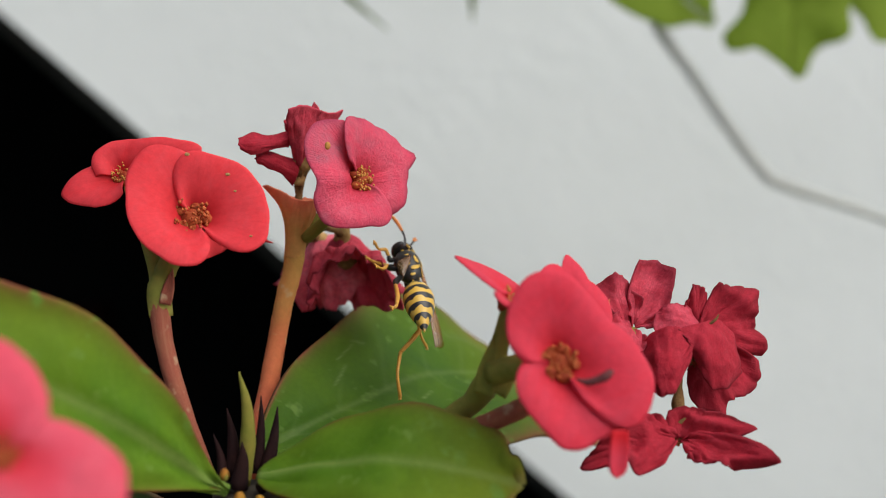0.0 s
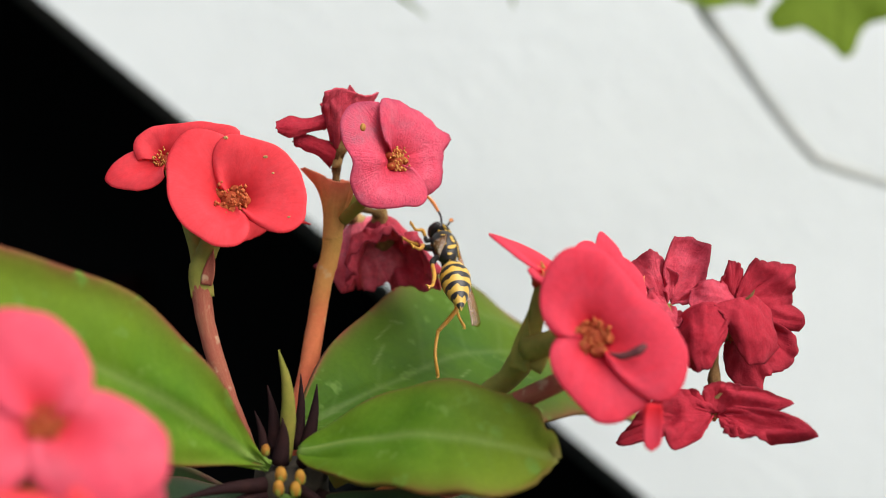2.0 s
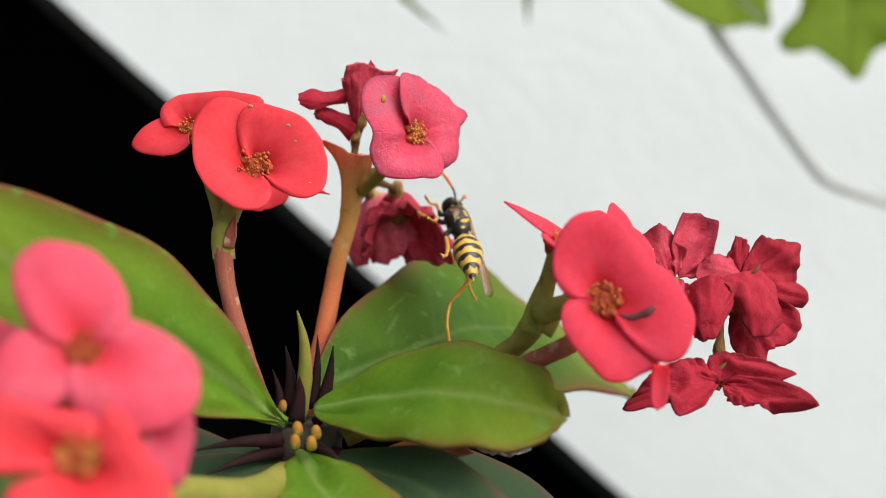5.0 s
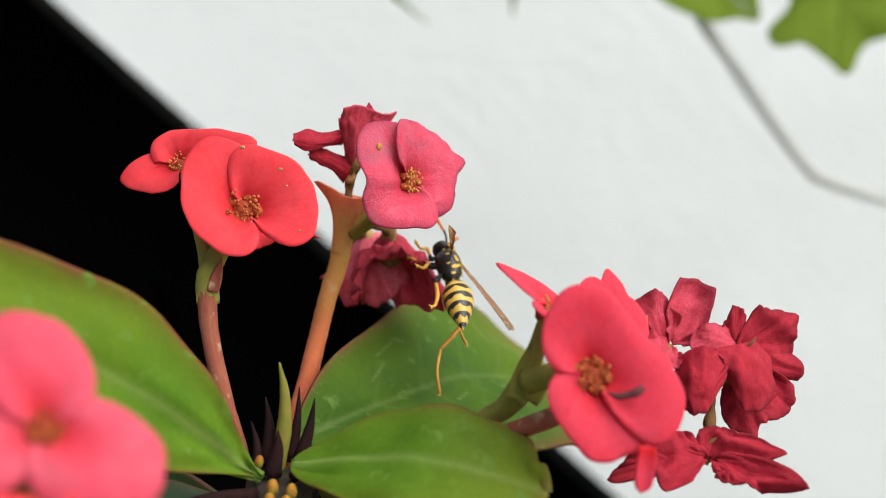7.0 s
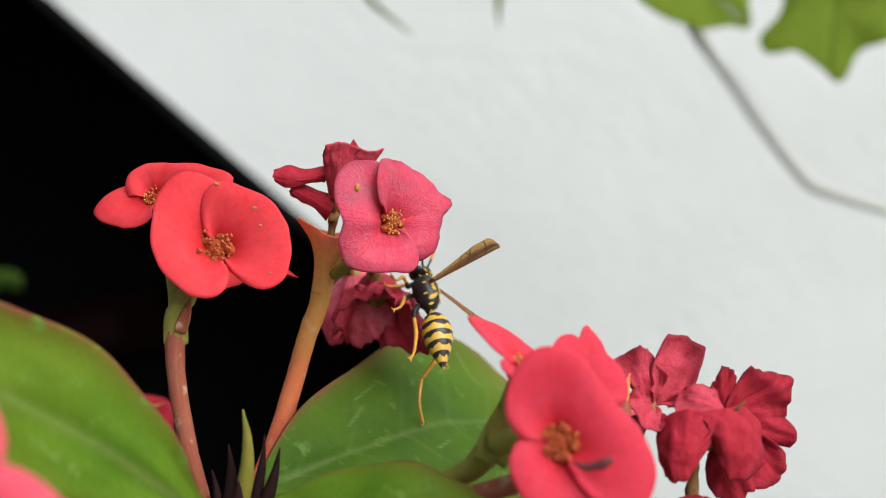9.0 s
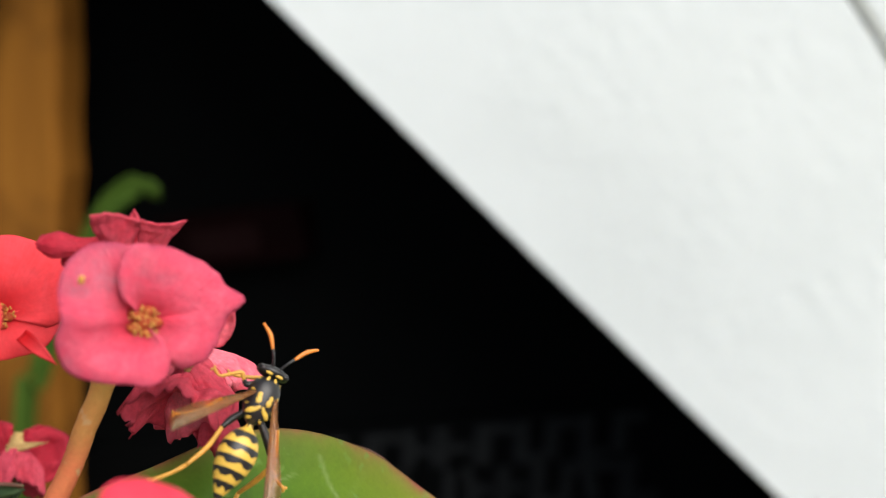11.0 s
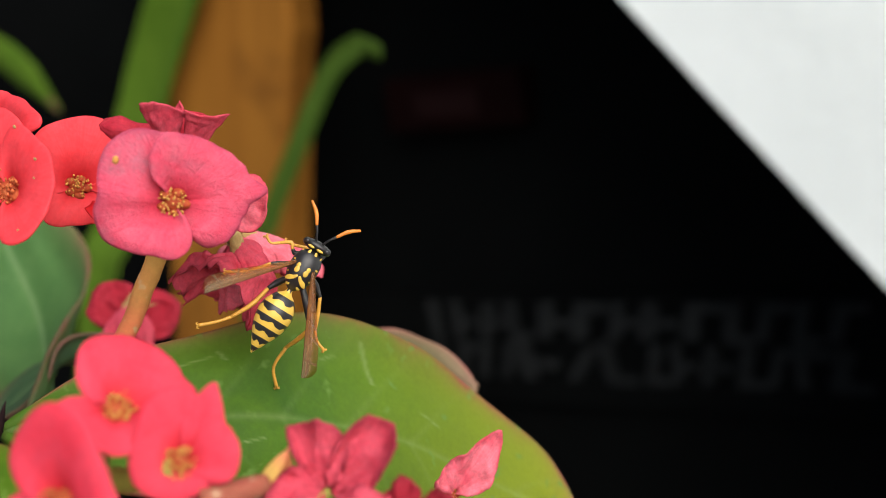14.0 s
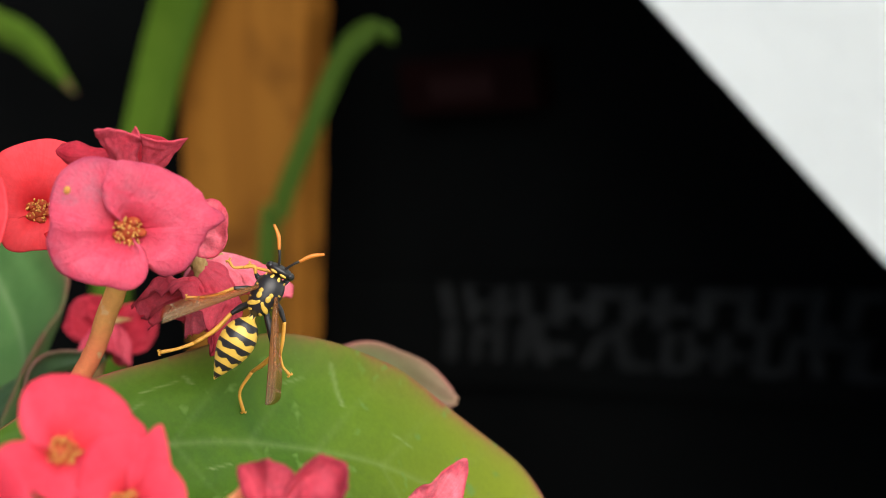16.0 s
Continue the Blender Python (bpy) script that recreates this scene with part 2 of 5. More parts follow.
def limb(name, points, radii, mat, parent, label="", **kw):
    bm = bmesh.new()
    tube(bm, points, radii, **kw)
    return part(name, bm, mat, parent, label)


def ball(bm, c, r, squash=(1, 1, 1), seg=10):
    m = Matrix.Translation(c) @ Matrix.Diagonal((r * squash[0], r * squash[1], r * squash[2], 1))
    bmesh.ops.create_uvsphere(bm, u_segments=seg, v_segments=max(5, seg * 2 // 3), radius=1, matrix=m)


def sheet(bm, grid, edge=None, vein=None, thick=0.0002, way=None):
    """A thin skin over a grid of points, with its 'edge' and 'vein' strength at each point."""
    le, lv = bm.verts.layers.float.new("edge"), bm.verts.layers.float.new("vein")
    la, lc = bm.verts.layers.float.new("along"), bm.verts.layers.float.new("across")
    rows = []
    for i, row in enumerate(grid):
        made = []
        for j, q in enumerate(row):
            v = bm.verts.new(q)
            v[le] = edge[i][j] if edge else 0.0
            v[lv] = vein[i][j] if vein else 0.0
            v[la], v[lc] = way[i][j] if way else (0.0, 0.0)
            made.append(v)
        rows.append(made)
    for r, s in zip(rows, rows[1:]):
        for k in range(len(r) - 1):
            bm.faces.new((r[k], r[k + 1], s[k + 1], s[k]))
    bm.normal_update()
    back = []
    for r in rows:
        made = []
        for v in r:
            q = bm.verts.new(v.co - v.normal * thick)
            q[le], q[lv], q[la], q[lc] = v[le], v[lv], v[la], v[lc]
            made.append(q)
        back.append(made)
    for r, s in zip(back, back[1:]):
        for k in range(len(r) - 1):
            bm.faces.new((s[k], s[k + 1], r[k + 1], r[k]))
    rim = [*[(0, k) for k in range(len(rows[0]))], *[(i, -1) for i in range(1, len(rows))]]
    rim += [*[(-1, k) for k in range(len(rows[0]) - 2, -1, -1)], *[(i, 0) for i in range(len(rows) - 2, 0, -1)]]
    for (a, b), (c, d) in zip(rim, rim[1:] + rim[:1]):
        bm.faces.new((rows[a][b], back[a][b], back[c][d], rows[c][d]))


def glide(knots, x, sharp=False):
    """The values at x between knots (x, values...): smooth, or straight where sharp."""
    if x <= knots[0][0]:
        return knots[0][1:]
    for k in range(len(knots) - 1):
        a, b = knots[k], knots[k + 1]
        if x <= b[0]:
            t = (x - a[0]) / (b[0] - a[0])
            if sharp:
                t = t * 0.9 + 0.1 * t * t * (3 - 2 * t)
                return tuple(p + (q - p) * t for p, q in zip(a[1:], b[1:]))
            p, q = knots[max(k - 1, 0)], knots[min(k + 2, len(knots) - 1)]
            out = []
            for c in range(1, len(a)):
                ma = (b[c] - p[c]) / (b[0] - p[0]) * (b[0] - a[0])
                mb = (q[c] - a[c]) / (q[0] - a[0]) * (b[0] - a[0])
                out.append((2 * t ** 3 - 3 * t * t + 1) * a[c] + (t ** 3 - 2 * t * t + t) * ma + (3 * t * t - 2 * t ** 3) * b[c] + (t ** 3 - t * t) * mb)
            return tuple(out)
    return knots[-1][1:]


def petal(name, centre, n, rim, mat, parent, label="", ruffle=0.0, seed=0.0, funnel=0.0007, bend=1.7, sharp=False, fold=0.0, crisp=0.0, bulge=0.0, flare=0.0, inner=0.10, na=56, nr=20):
    """One bract round the heart, facing n. rim: its outline as (degrees, radius in mm, height over the heart in mm), degrees counted from the level
    line on the right to upright; bend: how late it rises; ruffle and crisp crumple it as withered petals are; fold creases its middle;
    bulge arches it between the heart and the rim; flare bends the rim back."""
    n = Vector(n).normalized()
    e1 = Vector((0, 0, 1)).cross(n).normalized()
    e2 = n.cross(e1)
    grid, edge, vein, way = [], [], [], []
    size = max(k[1] for k in rim) / 1000
    for i in range(nr + 1):
        p = inner + (1 - inner) * i / nr
        row, er, vr, wr = [], [], [], []
        for k in range(na + 1):
            f = k / na
            s = 2 * f - 1
            deg = rim[0][0] + (rim[-1][0] - rim[0][0]) * f
            r, h = glide(rim, deg, sharp)
            r, h = max(r, 0.8) / 1000, h / 1000
            r *= 1 + (0.0 if sharp else 0.012) * math.sin(9 * s + seed) + 0.025 * noise.noise(Vector((s * (14 if sharp else 6), seed, 1)))
            w = radians(deg)
            d = e1 * math.cos(w) + e2 * math.sin(w)
            q = Vector(centre) + d * r * p + n * (h * p ** bend - funnel * math.exp(-(p - 0.10) / 0.17) + fold / 1000 * p * (1 - abs(s)) ** 2)
            q += n * size * p * 0.05 * noise.noise(Vector((s * 2.2, p * 1.6, seed * 3.3)))
            q += n * size * (bulge * (1 - s * s) * 4 * p * (1 - p) - flare * max(0.0, (p - 0.7) / 0.3) ** 2 * (1 + 0.6 * noise.noise(Vector((s * 3, 2, seed)))))
            if ruffle:
                a = Vector((s * 1.5 + p * 0.9, p * 1.4 - s * 0.6, seed * 3.1))
                q += n * size * ruffle * p * 0.80 * (0.5 - 2 * abs(noise.noise(a)))
                q += e1 * size * ruffle * p * 0.30 * noise.noise(a * 1.3 + Vector((3, 1, 2)))
                q += n * size * ruffle * p * 0.07 * (0.5 - 2 * abs(noise.noise(a * 2.6 + Vector((p, 0, 0)))))
                q += n * size * ruffle * 0.05 * noise.noise(q * 2600)
            if crisp:
                q += n * size * crisp * p ** 3 * 0.25 * noise.noise(Vector((s * 7, seed, p)))
            row.append(q)
            er.append(p ** 12)
            vr.append(0.0)
            wr.append((p, deg / 57.3 * 1.2 + seed * 5))
        grid.append(row)
        edge.append(er)
        vein.append(vr)
        way.append(wr)
    bm = bmesh.new()
    sheet(bm, grid, edge, vein, 0.00016, way)
    return part(name, bm, mat, parent, label)


def tab(name, root, n, u, length, width, mat, parent, label="", tip=0.5, cup=0.1):
    """A small bract: a tongue from its root along u (mm), width across, tip: how blunt."""
    n, u = Vector(n).normalized(), Vector(u)
    u = (u - n * u.dot(n)).normalized()
    v = n.cross(u)
    grid, way = [], []
    for i in range(13):
        t = i / 12
        w = width / 2000 * max(0.04, (1 - t ** (1 + 4 * tip)) * (0.75 + 0.6 * t * (1 - t)))
        grid.append([mm(*root) + u * length / 1000 * t + v * w * s + n * (cup * length / 1000 * t * t + 0.3 * w * s * s) for s in np.linspace(-1, 1, 9)])
        way.append([(t, s) for s in np.linspace(-1, 1, 9)])
    bm = bmesh.new()
    sheet(bm, grid, None, None, 0.0002, way)
    return part(name, bm, mat, parent, label)


def nugget(bm, c, r, rnd):
    """A rough grain with eight faces' worth of corners, rounded by its shading."""
    v = [bm.verts.new(Vector(c) + Vector(d) * r * rnd.uniform(0.85, 1.15)) for d in ((1, 0, 0), (0, 1, 0), (-1, 0, 0), (0, -1, 0), (0, 0, 1.2), (0, 0, -1.2))]
    for k in range(4):
        bm.faces.new((v[k], v[(k + 1) % 4], v[4]))
        bm.faces.new((v[(k + 1) % 4], v[k], v[5]))


def heart(name, centre, n, size, parent, label="", pollen=None):
    """The cup of nectaries in a flower's middle, with its grains of pollen as a part."""
    n = Vector(n).normalized()
    q = n.to_track_quat("Z", "Y").to_matrix().to_4x4()
    at = Matrix.Translation(Vector(centre)) @ q
    bm = bmesh.new()
    for k in range(5):
        w = 2 * math.pi * k / 5
        ball(bm, at @ Vector((math.cos(w) * size * 0.66, math.sin(w) * size * 0.66, size * 0.02)), size * 0.46, (1, 1, 0.7), 8)
    ball(bm, at @ Vector((0, 0, -size * 0.2)), size * 0.7, (1, 1, 1), 8)
    ob = part(name, bm, NECTAR, parent, label)
    bm = bmesh.new()
    rnd = random.Random(name + str(round(centre[0] * 1e5)))
    for k in range(52):
        w, r = rnd.uniform(0, 6.28), size * math.sqrt(rnd.random()) * 0.95
        top = at @ Vector((math.cos(w) * r, math.sin(w) * r, size * rnd.uniform(0.25, 0.78)))
        foot = at @ Vector((math.cos(w) * r * 0.8, math.sin(w) * r * 0.8, 0))
        nugget(bm, top, size * rnd.uniform(0.07, 0.125), rnd)
        nugget(bm, (top + foot) / 2, size * 0.06, rnd)
    part("pollen", bm, pollen or POLLEN, ob, "grains of pollen on short stamens")
    return ob


def flower(centre, n, mat, parent, label, size, *petals, sink=0.5, pollen=None, **every):
    """A heart and its bracts, each with its rim and its shape."""
    n = Vector(n).normalized()
    f = heart("flower", mm(*centre) - n * sink / 1000, n, size / 1000, parent, label, pollen)
    every = {"funnel": 0.0011, "bend": 1.2, "bulge": 0.02, "flare": 0.05, **every}
    for k, (rim, kw) in enumerate(petals):
        petal("petal", mm(*centre) - n * 0.0002 * k, n, rim, mat, f, **{**every, **kw})
    return f


def leaf(name, base, mid, tip, side, width, mat, parent, label="", fold=0.10, wave=0.05, roll=0.0, widest=0.62, blunt=0.5, nl=64, nw=30, thick=0.00045, seed=1.0, bites=(), scratches=(), rib=0.52):
    """A leaf blade along base, mid, tip (mm); side points to one edge; fold: depth of the groove along the midrib."""
    line = spline([mm(*base), mm(*mid), mm(*tip)], nl // 2)
    side = Vector(side).normalized()
    grid, edge, vein, way = [], [], [], []
    for i, c in enumerate(line):
        t = i / (len(line) - 1)
        d = (line[min(i + 1, len(line) - 1)] - line[max(i - 1, 0)]).normalized()
        a = (side - d * side.dot(d)).normalized()
        up = d.cross(a)
        up = up if up.z > 0 else -up
        body = (math.sin(math.pi * t ** (math.log(0.5) / math.log(widest)))) ** blunt if 0 < t < 1 else 0.0
        w = width / 2000 * max(body, 0.035)
        row, er, vr, wr = [], [], [], []
        for k in range(nw + 1):
            s = 2 * k / nw - 1
            wr.append((t, s))
            gone = sum(g * max(0.0, 1 - abs(t - t0) / span) for t0, sgn, span, g in bites if sgn * s > 0)
            h = fold * abs(s) * w - roll * s * s * w + wave * width / 1000 * noise.noise(Vector((t * 5, s * 2.2, seed)))
            row.append(c + a * s * w * (1 - gone * abs(s)) * (1 + 0.03 * math.sin(t * 23 + seed) * abs(s)) + up * h)
            er.append(min(1.0, 0.6 * abs(s) ** 30 + 0.35 * abs(s) ** 12 + 0.75 * t * abs(s) ** 6 + t ** 40))
            side_vein = max(0.0, 1 - abs(((t * 9 - abs(s) * 1.1) % 1) - 0.5) * 12) * 0.10 * (1 - abs(s))
            for t0, s0, t1, s1, wide in scratches:
                f = max(0.0, min(1.0, ((t - t0) * (t1 - t0) + (s - s0) * (s1 - s0) * 0.1) / ((t1 - t0) ** 2 + 0.1 * (s1 - s0) ** 2)))
                off = math.hypot(t - t0 - f * (t1 - t0), 0.32 * (s - s0 - f * (s1 - s0)))
                side_vein = max(side_vein, 0.55 * math.exp(-(off / wide) ** 2) * (0.5 + 0.8 * abs(noise.noise(Vector((t * 70, s * 25, seed))))))
            vr.append(min(1.0, rib * math.exp(-(s * w / 0.00040) ** 2) * (1 - 0.4 * t) + side_vein))
        grid.append(row)
        edge.append(er)
        vein.append(vr)
        way.append(wr)
    bm = bmesh.new()
    sheet(bm, grid, edge, vein, thick, way)
    return part(name, bm, mat, parent, label)


# ---- the plant ----
plant = tagged(new("crown_of_thorns"), "thorny potted plant with red and withered crimson flowers", "plant")
plant.location = PIVOT

# trunk, thorns and buds in the middle
limb("stem", [mm(-9.6, -13.5, -98), mm(-11, -12, -70), mm(-9.5, -12, -45), mm(-10, -12, -29)], [0.0062, 0.0058, 0.0052, 0.0034], STEMBARK, plant,
     "stout dark thorny stem", wobble=0.2)


def thorn(base, tip, r, mat, label=""):
    b, t = mm(*base), mm(*tip)
    bend = (b + t) / 2 + Vector((0.0002, 0.0002, 0.0003))
    return limb("thorn", [b, bend, t], [r, r * 0.62, r * 0.06], mat, plant, label, sides=8, steps=4)


for b, t, r in (((-11.5, -11.5, -28), (-12.2, -11, -21.5), 0.8), ((-8.6, -10.5, -28), (-7.6, -9.7, -21.6), 0.8), ((-9.6, -10, -28), (-9.2, -9.5, -20.6), 0.7),
                ((-10.8, -13.2, -28.5), (-10.4, -13.6, -24), 0.9), ((-12.2, -13, -28.8), (-13.2, -12.5, -23.6), 0.6), ((-8.8, -13.2, -28.6), (-7.0, -14.4, -27.2), 0.6),
                ((-12, -15, -30), (-19, -21, -29.5), 0.8), ((-12, -15, -31), (-18, -20, -32), 0.8), ((-9, -16, -30), (-5, -21, -31), 0.7),
                ((-7, -15, -31), (-1, -18, -32.5), 0.7), ((-14, -14, -35), (-20, -19, -37), 0.9), ((-6, -14, -36), (-1, -19, -38), 0.9)):
    thorn(b, t, r / 1000, THORN, "dark purple pointed thorn")
limb("stipule", [mm(-10.6, -12, -28.5), mm(-10.1, -12, -24.6), mm(-10.2, -12, -21.0), mm(-10.9, -12.1, -17.8)], [0.0008, 0.00075, 0.0005, 0.00008], STIPULE, plant, "olive pointed shoot with a brown tip", sides=12, wobble=0.12)
for x, y, z, r in ((-9.9, -18.2, -28.0, 0.66), (-8.2, -18.0, -28.3, 0.62), (-10.0, -18.9, -29.0, 0.64), (-8.5, -18.9, -29.1, 0.62), (-11.5, -16.6, -26.2, 0.50)):
    bm = bmesh.new()
    ball(bm, mm(x, y, z), r / 1000, (0.8, 0.85, 1.15), 12)
    bud = part("bud", bm, BUD, plant, "plump ochre flower bud")
    bm = bmesh.new()
    for k in range(3):
        w = 2.1 * k + x
        ball(bm, mm(x + 0.35 * r * math.cos(w), y + 0.35 * r * math.sin(w), z - 0.25 * r), r * 0.72 / 1000, (0.75, 0.75, 1.25), 10)
    part("bud_scale", bm, STIPULE, bud, "olive scales round the bud")
# leaves
leaf("leaf", (-11.6, -14.5, -28.4), (-22.2, -24.5, -17.7), (-39, -41, -5.0), (0.30, 0.58, 0.76), 13.6, LEAF, plant, "broad green leaf with a red rim", fold=0.03, widest=0.58, blunt=0.82, seed=2)
leaf("leaf", (-9.5, -8, -26.5), (11.8, 19.5, -24.0), (32, 47, -38), (-0.67, 0.48, 0.57), 26, LEAFBIG, plant, "large green leaf, scratched, with a reddish rim", fold=0.08, widest=0.55, blunt=0.55, seed=5, nl=180, nw=90, rib=0.22,
     scratches=((0.51, 0.80, 0.535, 0.42, 0.0035), (0.44, 0.55, 0.47, 0.62, 0.003), (0.20, 0.40, 0.24, 0.50, 0.004), (0.24, 0.62, 0.29, 0.66, 0.0035), (0.33, -0.25, 0.36, -0.20, 0.003), (0.30, 0.72, 0.31, 0.60, 0.003), (0.62, 0.30, 0.66, 0.26, 0.003)))
leaf("leaf", (-8.6, -14.6, -27), (3.4, -19.5, -24.2), (14.4, -22.5, -25.4), (0.05, 0.78, 0.62), 11.8, LEAF, plant, "bright green leaf with a nibbled end", fold=0.06, widest=0.60, blunt=0.42, seed=8, bites=((0.93, 1, 0.035, 0.35), (0.975, -1, 0.02, 0.3), (0.99, 1, 0.02, 0.4)))
leaf("leaf", (-13, -6, -38), (-50, 31, -47), (-86, 40, -28), (-0.25, 0.45, 0.85), 26, LEAFFAR, plant, "green leaf far behind the flower stalks", fold=0.12, widest=0.6, seed=11)
leaf("leaf", (-10, 41, -37.0), (-3.8, 49.6, -31.6), (8.4, 56.2, -30.8), (-0.2, 0.25, 0.95), 11.6, LEAFPINK, plant, "green leaf with a pink rim behind the large one", fold=0.10, seed=14, widest=0.5, blunt=0.55)
leaf("leaf", (-30.1, 26.6, -33.4), (-34.9, 20.4, -37.6), (-37.9, 12.8, -45.4), (0.5, 0.5, 0.7), 9, LEAFSHADED, plant, "green leaf darkened in colour as shaded by another", fold=0.15, seed=31)
leaf("leaf", (-10, -16, -31), (-5.5, -26, -33), (2, -36, -38), (0.9, 0.3, 0.1), 10, LEAF, plant, "small green leaf at the heart of the plant", fold=0.2, seed=13)
leaf("leaf", (-8, -15, -32), (3, -22, -33), (13, -28, -42), (0.1, 0.75, 0.6), 9, LEAFSHADED, plant, "dark drooping leaf", fold=0.15, seed=17)
leaf("leaf", (-12, -15, -32), (-24, -20, -36), (-34, -24, -44), (0.1, 0.8, 0.5), 12, LEAFSHADED, plant, "leaf low on the stem, darkened in colour as shaded", fold=0.15, seed=19)
leaf("leaf", (-12, -12, -33), (-22, -14, -33), (-33, -17, -36), (0.0, 0.8, 0.5), 8, LEAFSHADED, plant, "leaf with its shade put into the colour", fold=0.15, seed=23)
leaf("leaf", (-7, -12, -34), (6, -10, -36), (20, -8, -44), (0.1, 0.9, 0.3), 11, LEAFSHADED, plant, "leaf with its shade put into the colour", fold=0.15, seed=29)

# dead scraps under the nibbled leaf
limb("flower_stalk", [mm(-7, -15, -33), mm(-3.8, -16.2, -31.9), mm(-0.7, -16.2, -30.5), mm(3.4, -15.6, -29.0)], [0.0009, 0.0008, 0.0008, 0.0007], BRACT, plant, "pale yellow flower stalk", sides=10)
tab("bract", (2.4, -16.0, -29.6), (0.1, -0.9, 0.4), (0.95, 0, -0.22), 4.2, 2.2, STALKRED, plant, "dull red dried bract", 0.6, 0.1)
petal("dead_leaf", mm(5.6, -16.2, -28.8), (0.1, -0.85, 0.5), ((-48, 1.6, 0.2), (-36, 3.4, 0.6), (-22, 5.4, 0.4), (-14, 6.2, 0.7), (-4, 5.4, 0.2), (10, 3.0, 0.0)), PAPERY, plant, "papery grey scrap of a dead leaf", ruffle=0.3, crisp=0.6, sharp=True, seed=3.3)

def drape(rows, mat, parent, seed, torn=1.0):
    """A withered petal hanging loose: a crumpled skin through a few rows of points (mm), with a ragged hem."""
    lines = [spline([mm(*q) for q in row], 12) for row in rows]
    turned = [spline([line[k] for line in lines], 14) for k in range(len(lines[0]))]
    count, wide = len(turned[0]) - 1, len(turned) - 1
    grid, edge, way = [], [], []
    for i in range(count + 1):
        row = []
        for k in range(wide + 1):
            q, a = turned[k][i], Vector((2.6 * k / wide, 2.2 * i / count, seed))
            q = q + torn * 0.0008 * (0.3 - abs(noise.noise(a))) * Vector((0.2, -0.9, 0.4)) + torn * 0.0004 * noise.noise_vector(a * 2.3)
            row.append(q + torn * 0.0003 * (i / count) ** 4 * noise.noise_vector(Vector((9 * k / wide, seed, 2))))
        grid.append(row)
        edge.append([max((i / count) ** 14, abs(2 * k / wide - 1) ** 18) for k in range(wide + 1)])
        way.append([(i / count, 1.6 * k / wide + seed) for k in range(wide + 1)])
    bm = bmesh.new()
    sheet(bm, grid, edge, None, 0.00014, way)
    return part("petal", bm, mat, parent)


def bell(line, radii, mat, label, seed, arc=(0, 360), pleats=4, deep=0.3, hem=0.25, straw=True, torn=1.0, lobe=(0, 0), name="flower"):
    """A withered flower grown together into a pleated bell along the line (mm), with a torn hem and a dry base; radii in mm from root to hem;
    arc: the part of the turn that it takes, in degrees from the level line on the right; torn: how crumpled it is;
    lobe: the turn at which its hem reaches out, and how far."""
    points = spline([mm(*q) for q in line], 16)
    count = len(points) - 1
    grid, edge, way = [], [], []
    for i, c in enumerate(points):
        p = i / count
        axis = (points[min(i + 1, count)] - points[max(i - 1, 0)]).normalized()
        e1 = (Vector((1, 0, 0)) - axis * axis.x).normalized()
        e2 = axis.cross(e1)
        row = []
        for k in range(97):
            deg = arc[0] + (arc[1] - arc[0]) * k / 96
            w = radians(deg)
            d = e1 * math.cos(w) + e2 * math.sin(w)
            crease = math.asin(math.sin(pleats * w + seed)) * 0.64 + 0.36 * math.asin(math.sin((2 * pleats + 1) * w + 2 * seed + p)) * 0.64
            r = np.interp(p * (len(radii) - 1), range(len(radii)), radii) / 1000 * (1 + deep * p * crease)
            reach = lobe[1] * p ** 3 * math.exp(-(((deg - lobe[0] + 180) % 360 - 180) / 34) ** 2)
            r *= 1 + reach
            drop = 0.25 * reach + hem * p * p * (math.sin(2 * w + seed) + 0.7 * noise.noise(Vector((math.cos(w) * 2.6, math.sin(w) * 2.6, seed))))
            q = c + axis * drop * radii[-1] / 1000 + d * r
            q += torn * d * 0.0007 * p * noise.noise(Vector((math.cos(w) * 5, math.sin(w) * 5, p * 5 + seed))) + torn * axis * 0.0006 * p ** 4 * noise.noise(Vector((math.cos(w) * 7, math.sin(w) * 7, seed)))
            row.append(q + torn * 0.0010 * p * noise.noise_vector(Vector((math.cos(w) * 1.9, math.sin(w) * 1.9, p * 2 + seed))))
        grid.append(row)
        edge.append([p ** 16] * 97)
        way.append([(p, 7 * k / 96 + seed) for k in range(97)])
    bm = bmesh.new()
    sheet(bm, grid, edge, None, 0.00014, way)
    f = part(name, bm, mat, plant, label)
    if straw:
        a, axis = points[0], (points[2] - points[0]).normalized()
        limb("flower_stem", [a - axis * 0.0012, a + axis * 0.0006, a + axis * 0.0022], [0.0005, 0.0011, 0.0008], STRAW, f, "pale fluted dry base of the flower", wobble=0.6, sides=13)
        limb("stigma", [a + axis * 0.002, a + axis * 0.0038, a + axis * 0.0052], [0.0006, 0.0009, 0.0003], DRY, f, "brown dried heart of the flower", wobble=0.7, sides=9)
    return f


# stalk with the fresh red flowers
limb("flower_stalk", [mm(-14.5, -9.6, -28), mm(-16.5, -9.3, -22.6), mm(-18.8, -7.5, -16), mm(-19.5, -6.4, -11.2)], [0.00086, 0.00085, 0.00090, 0.00104], STALKRED, plant,
     "dull red flower stalk", wobble=0.10)
limb("flower_stalk", [mm(-19.3, -6.5, -13.5), mm(-19.4, -6.4, -10.5), mm(-17.8, -5.6, -6.6), mm(-16.8, -5.2, -4.6)], [0.00118, 0.0012, 0.0009, 0.0010], GREENSTALK, plant, "olive fork under the red flowers", sides=12)
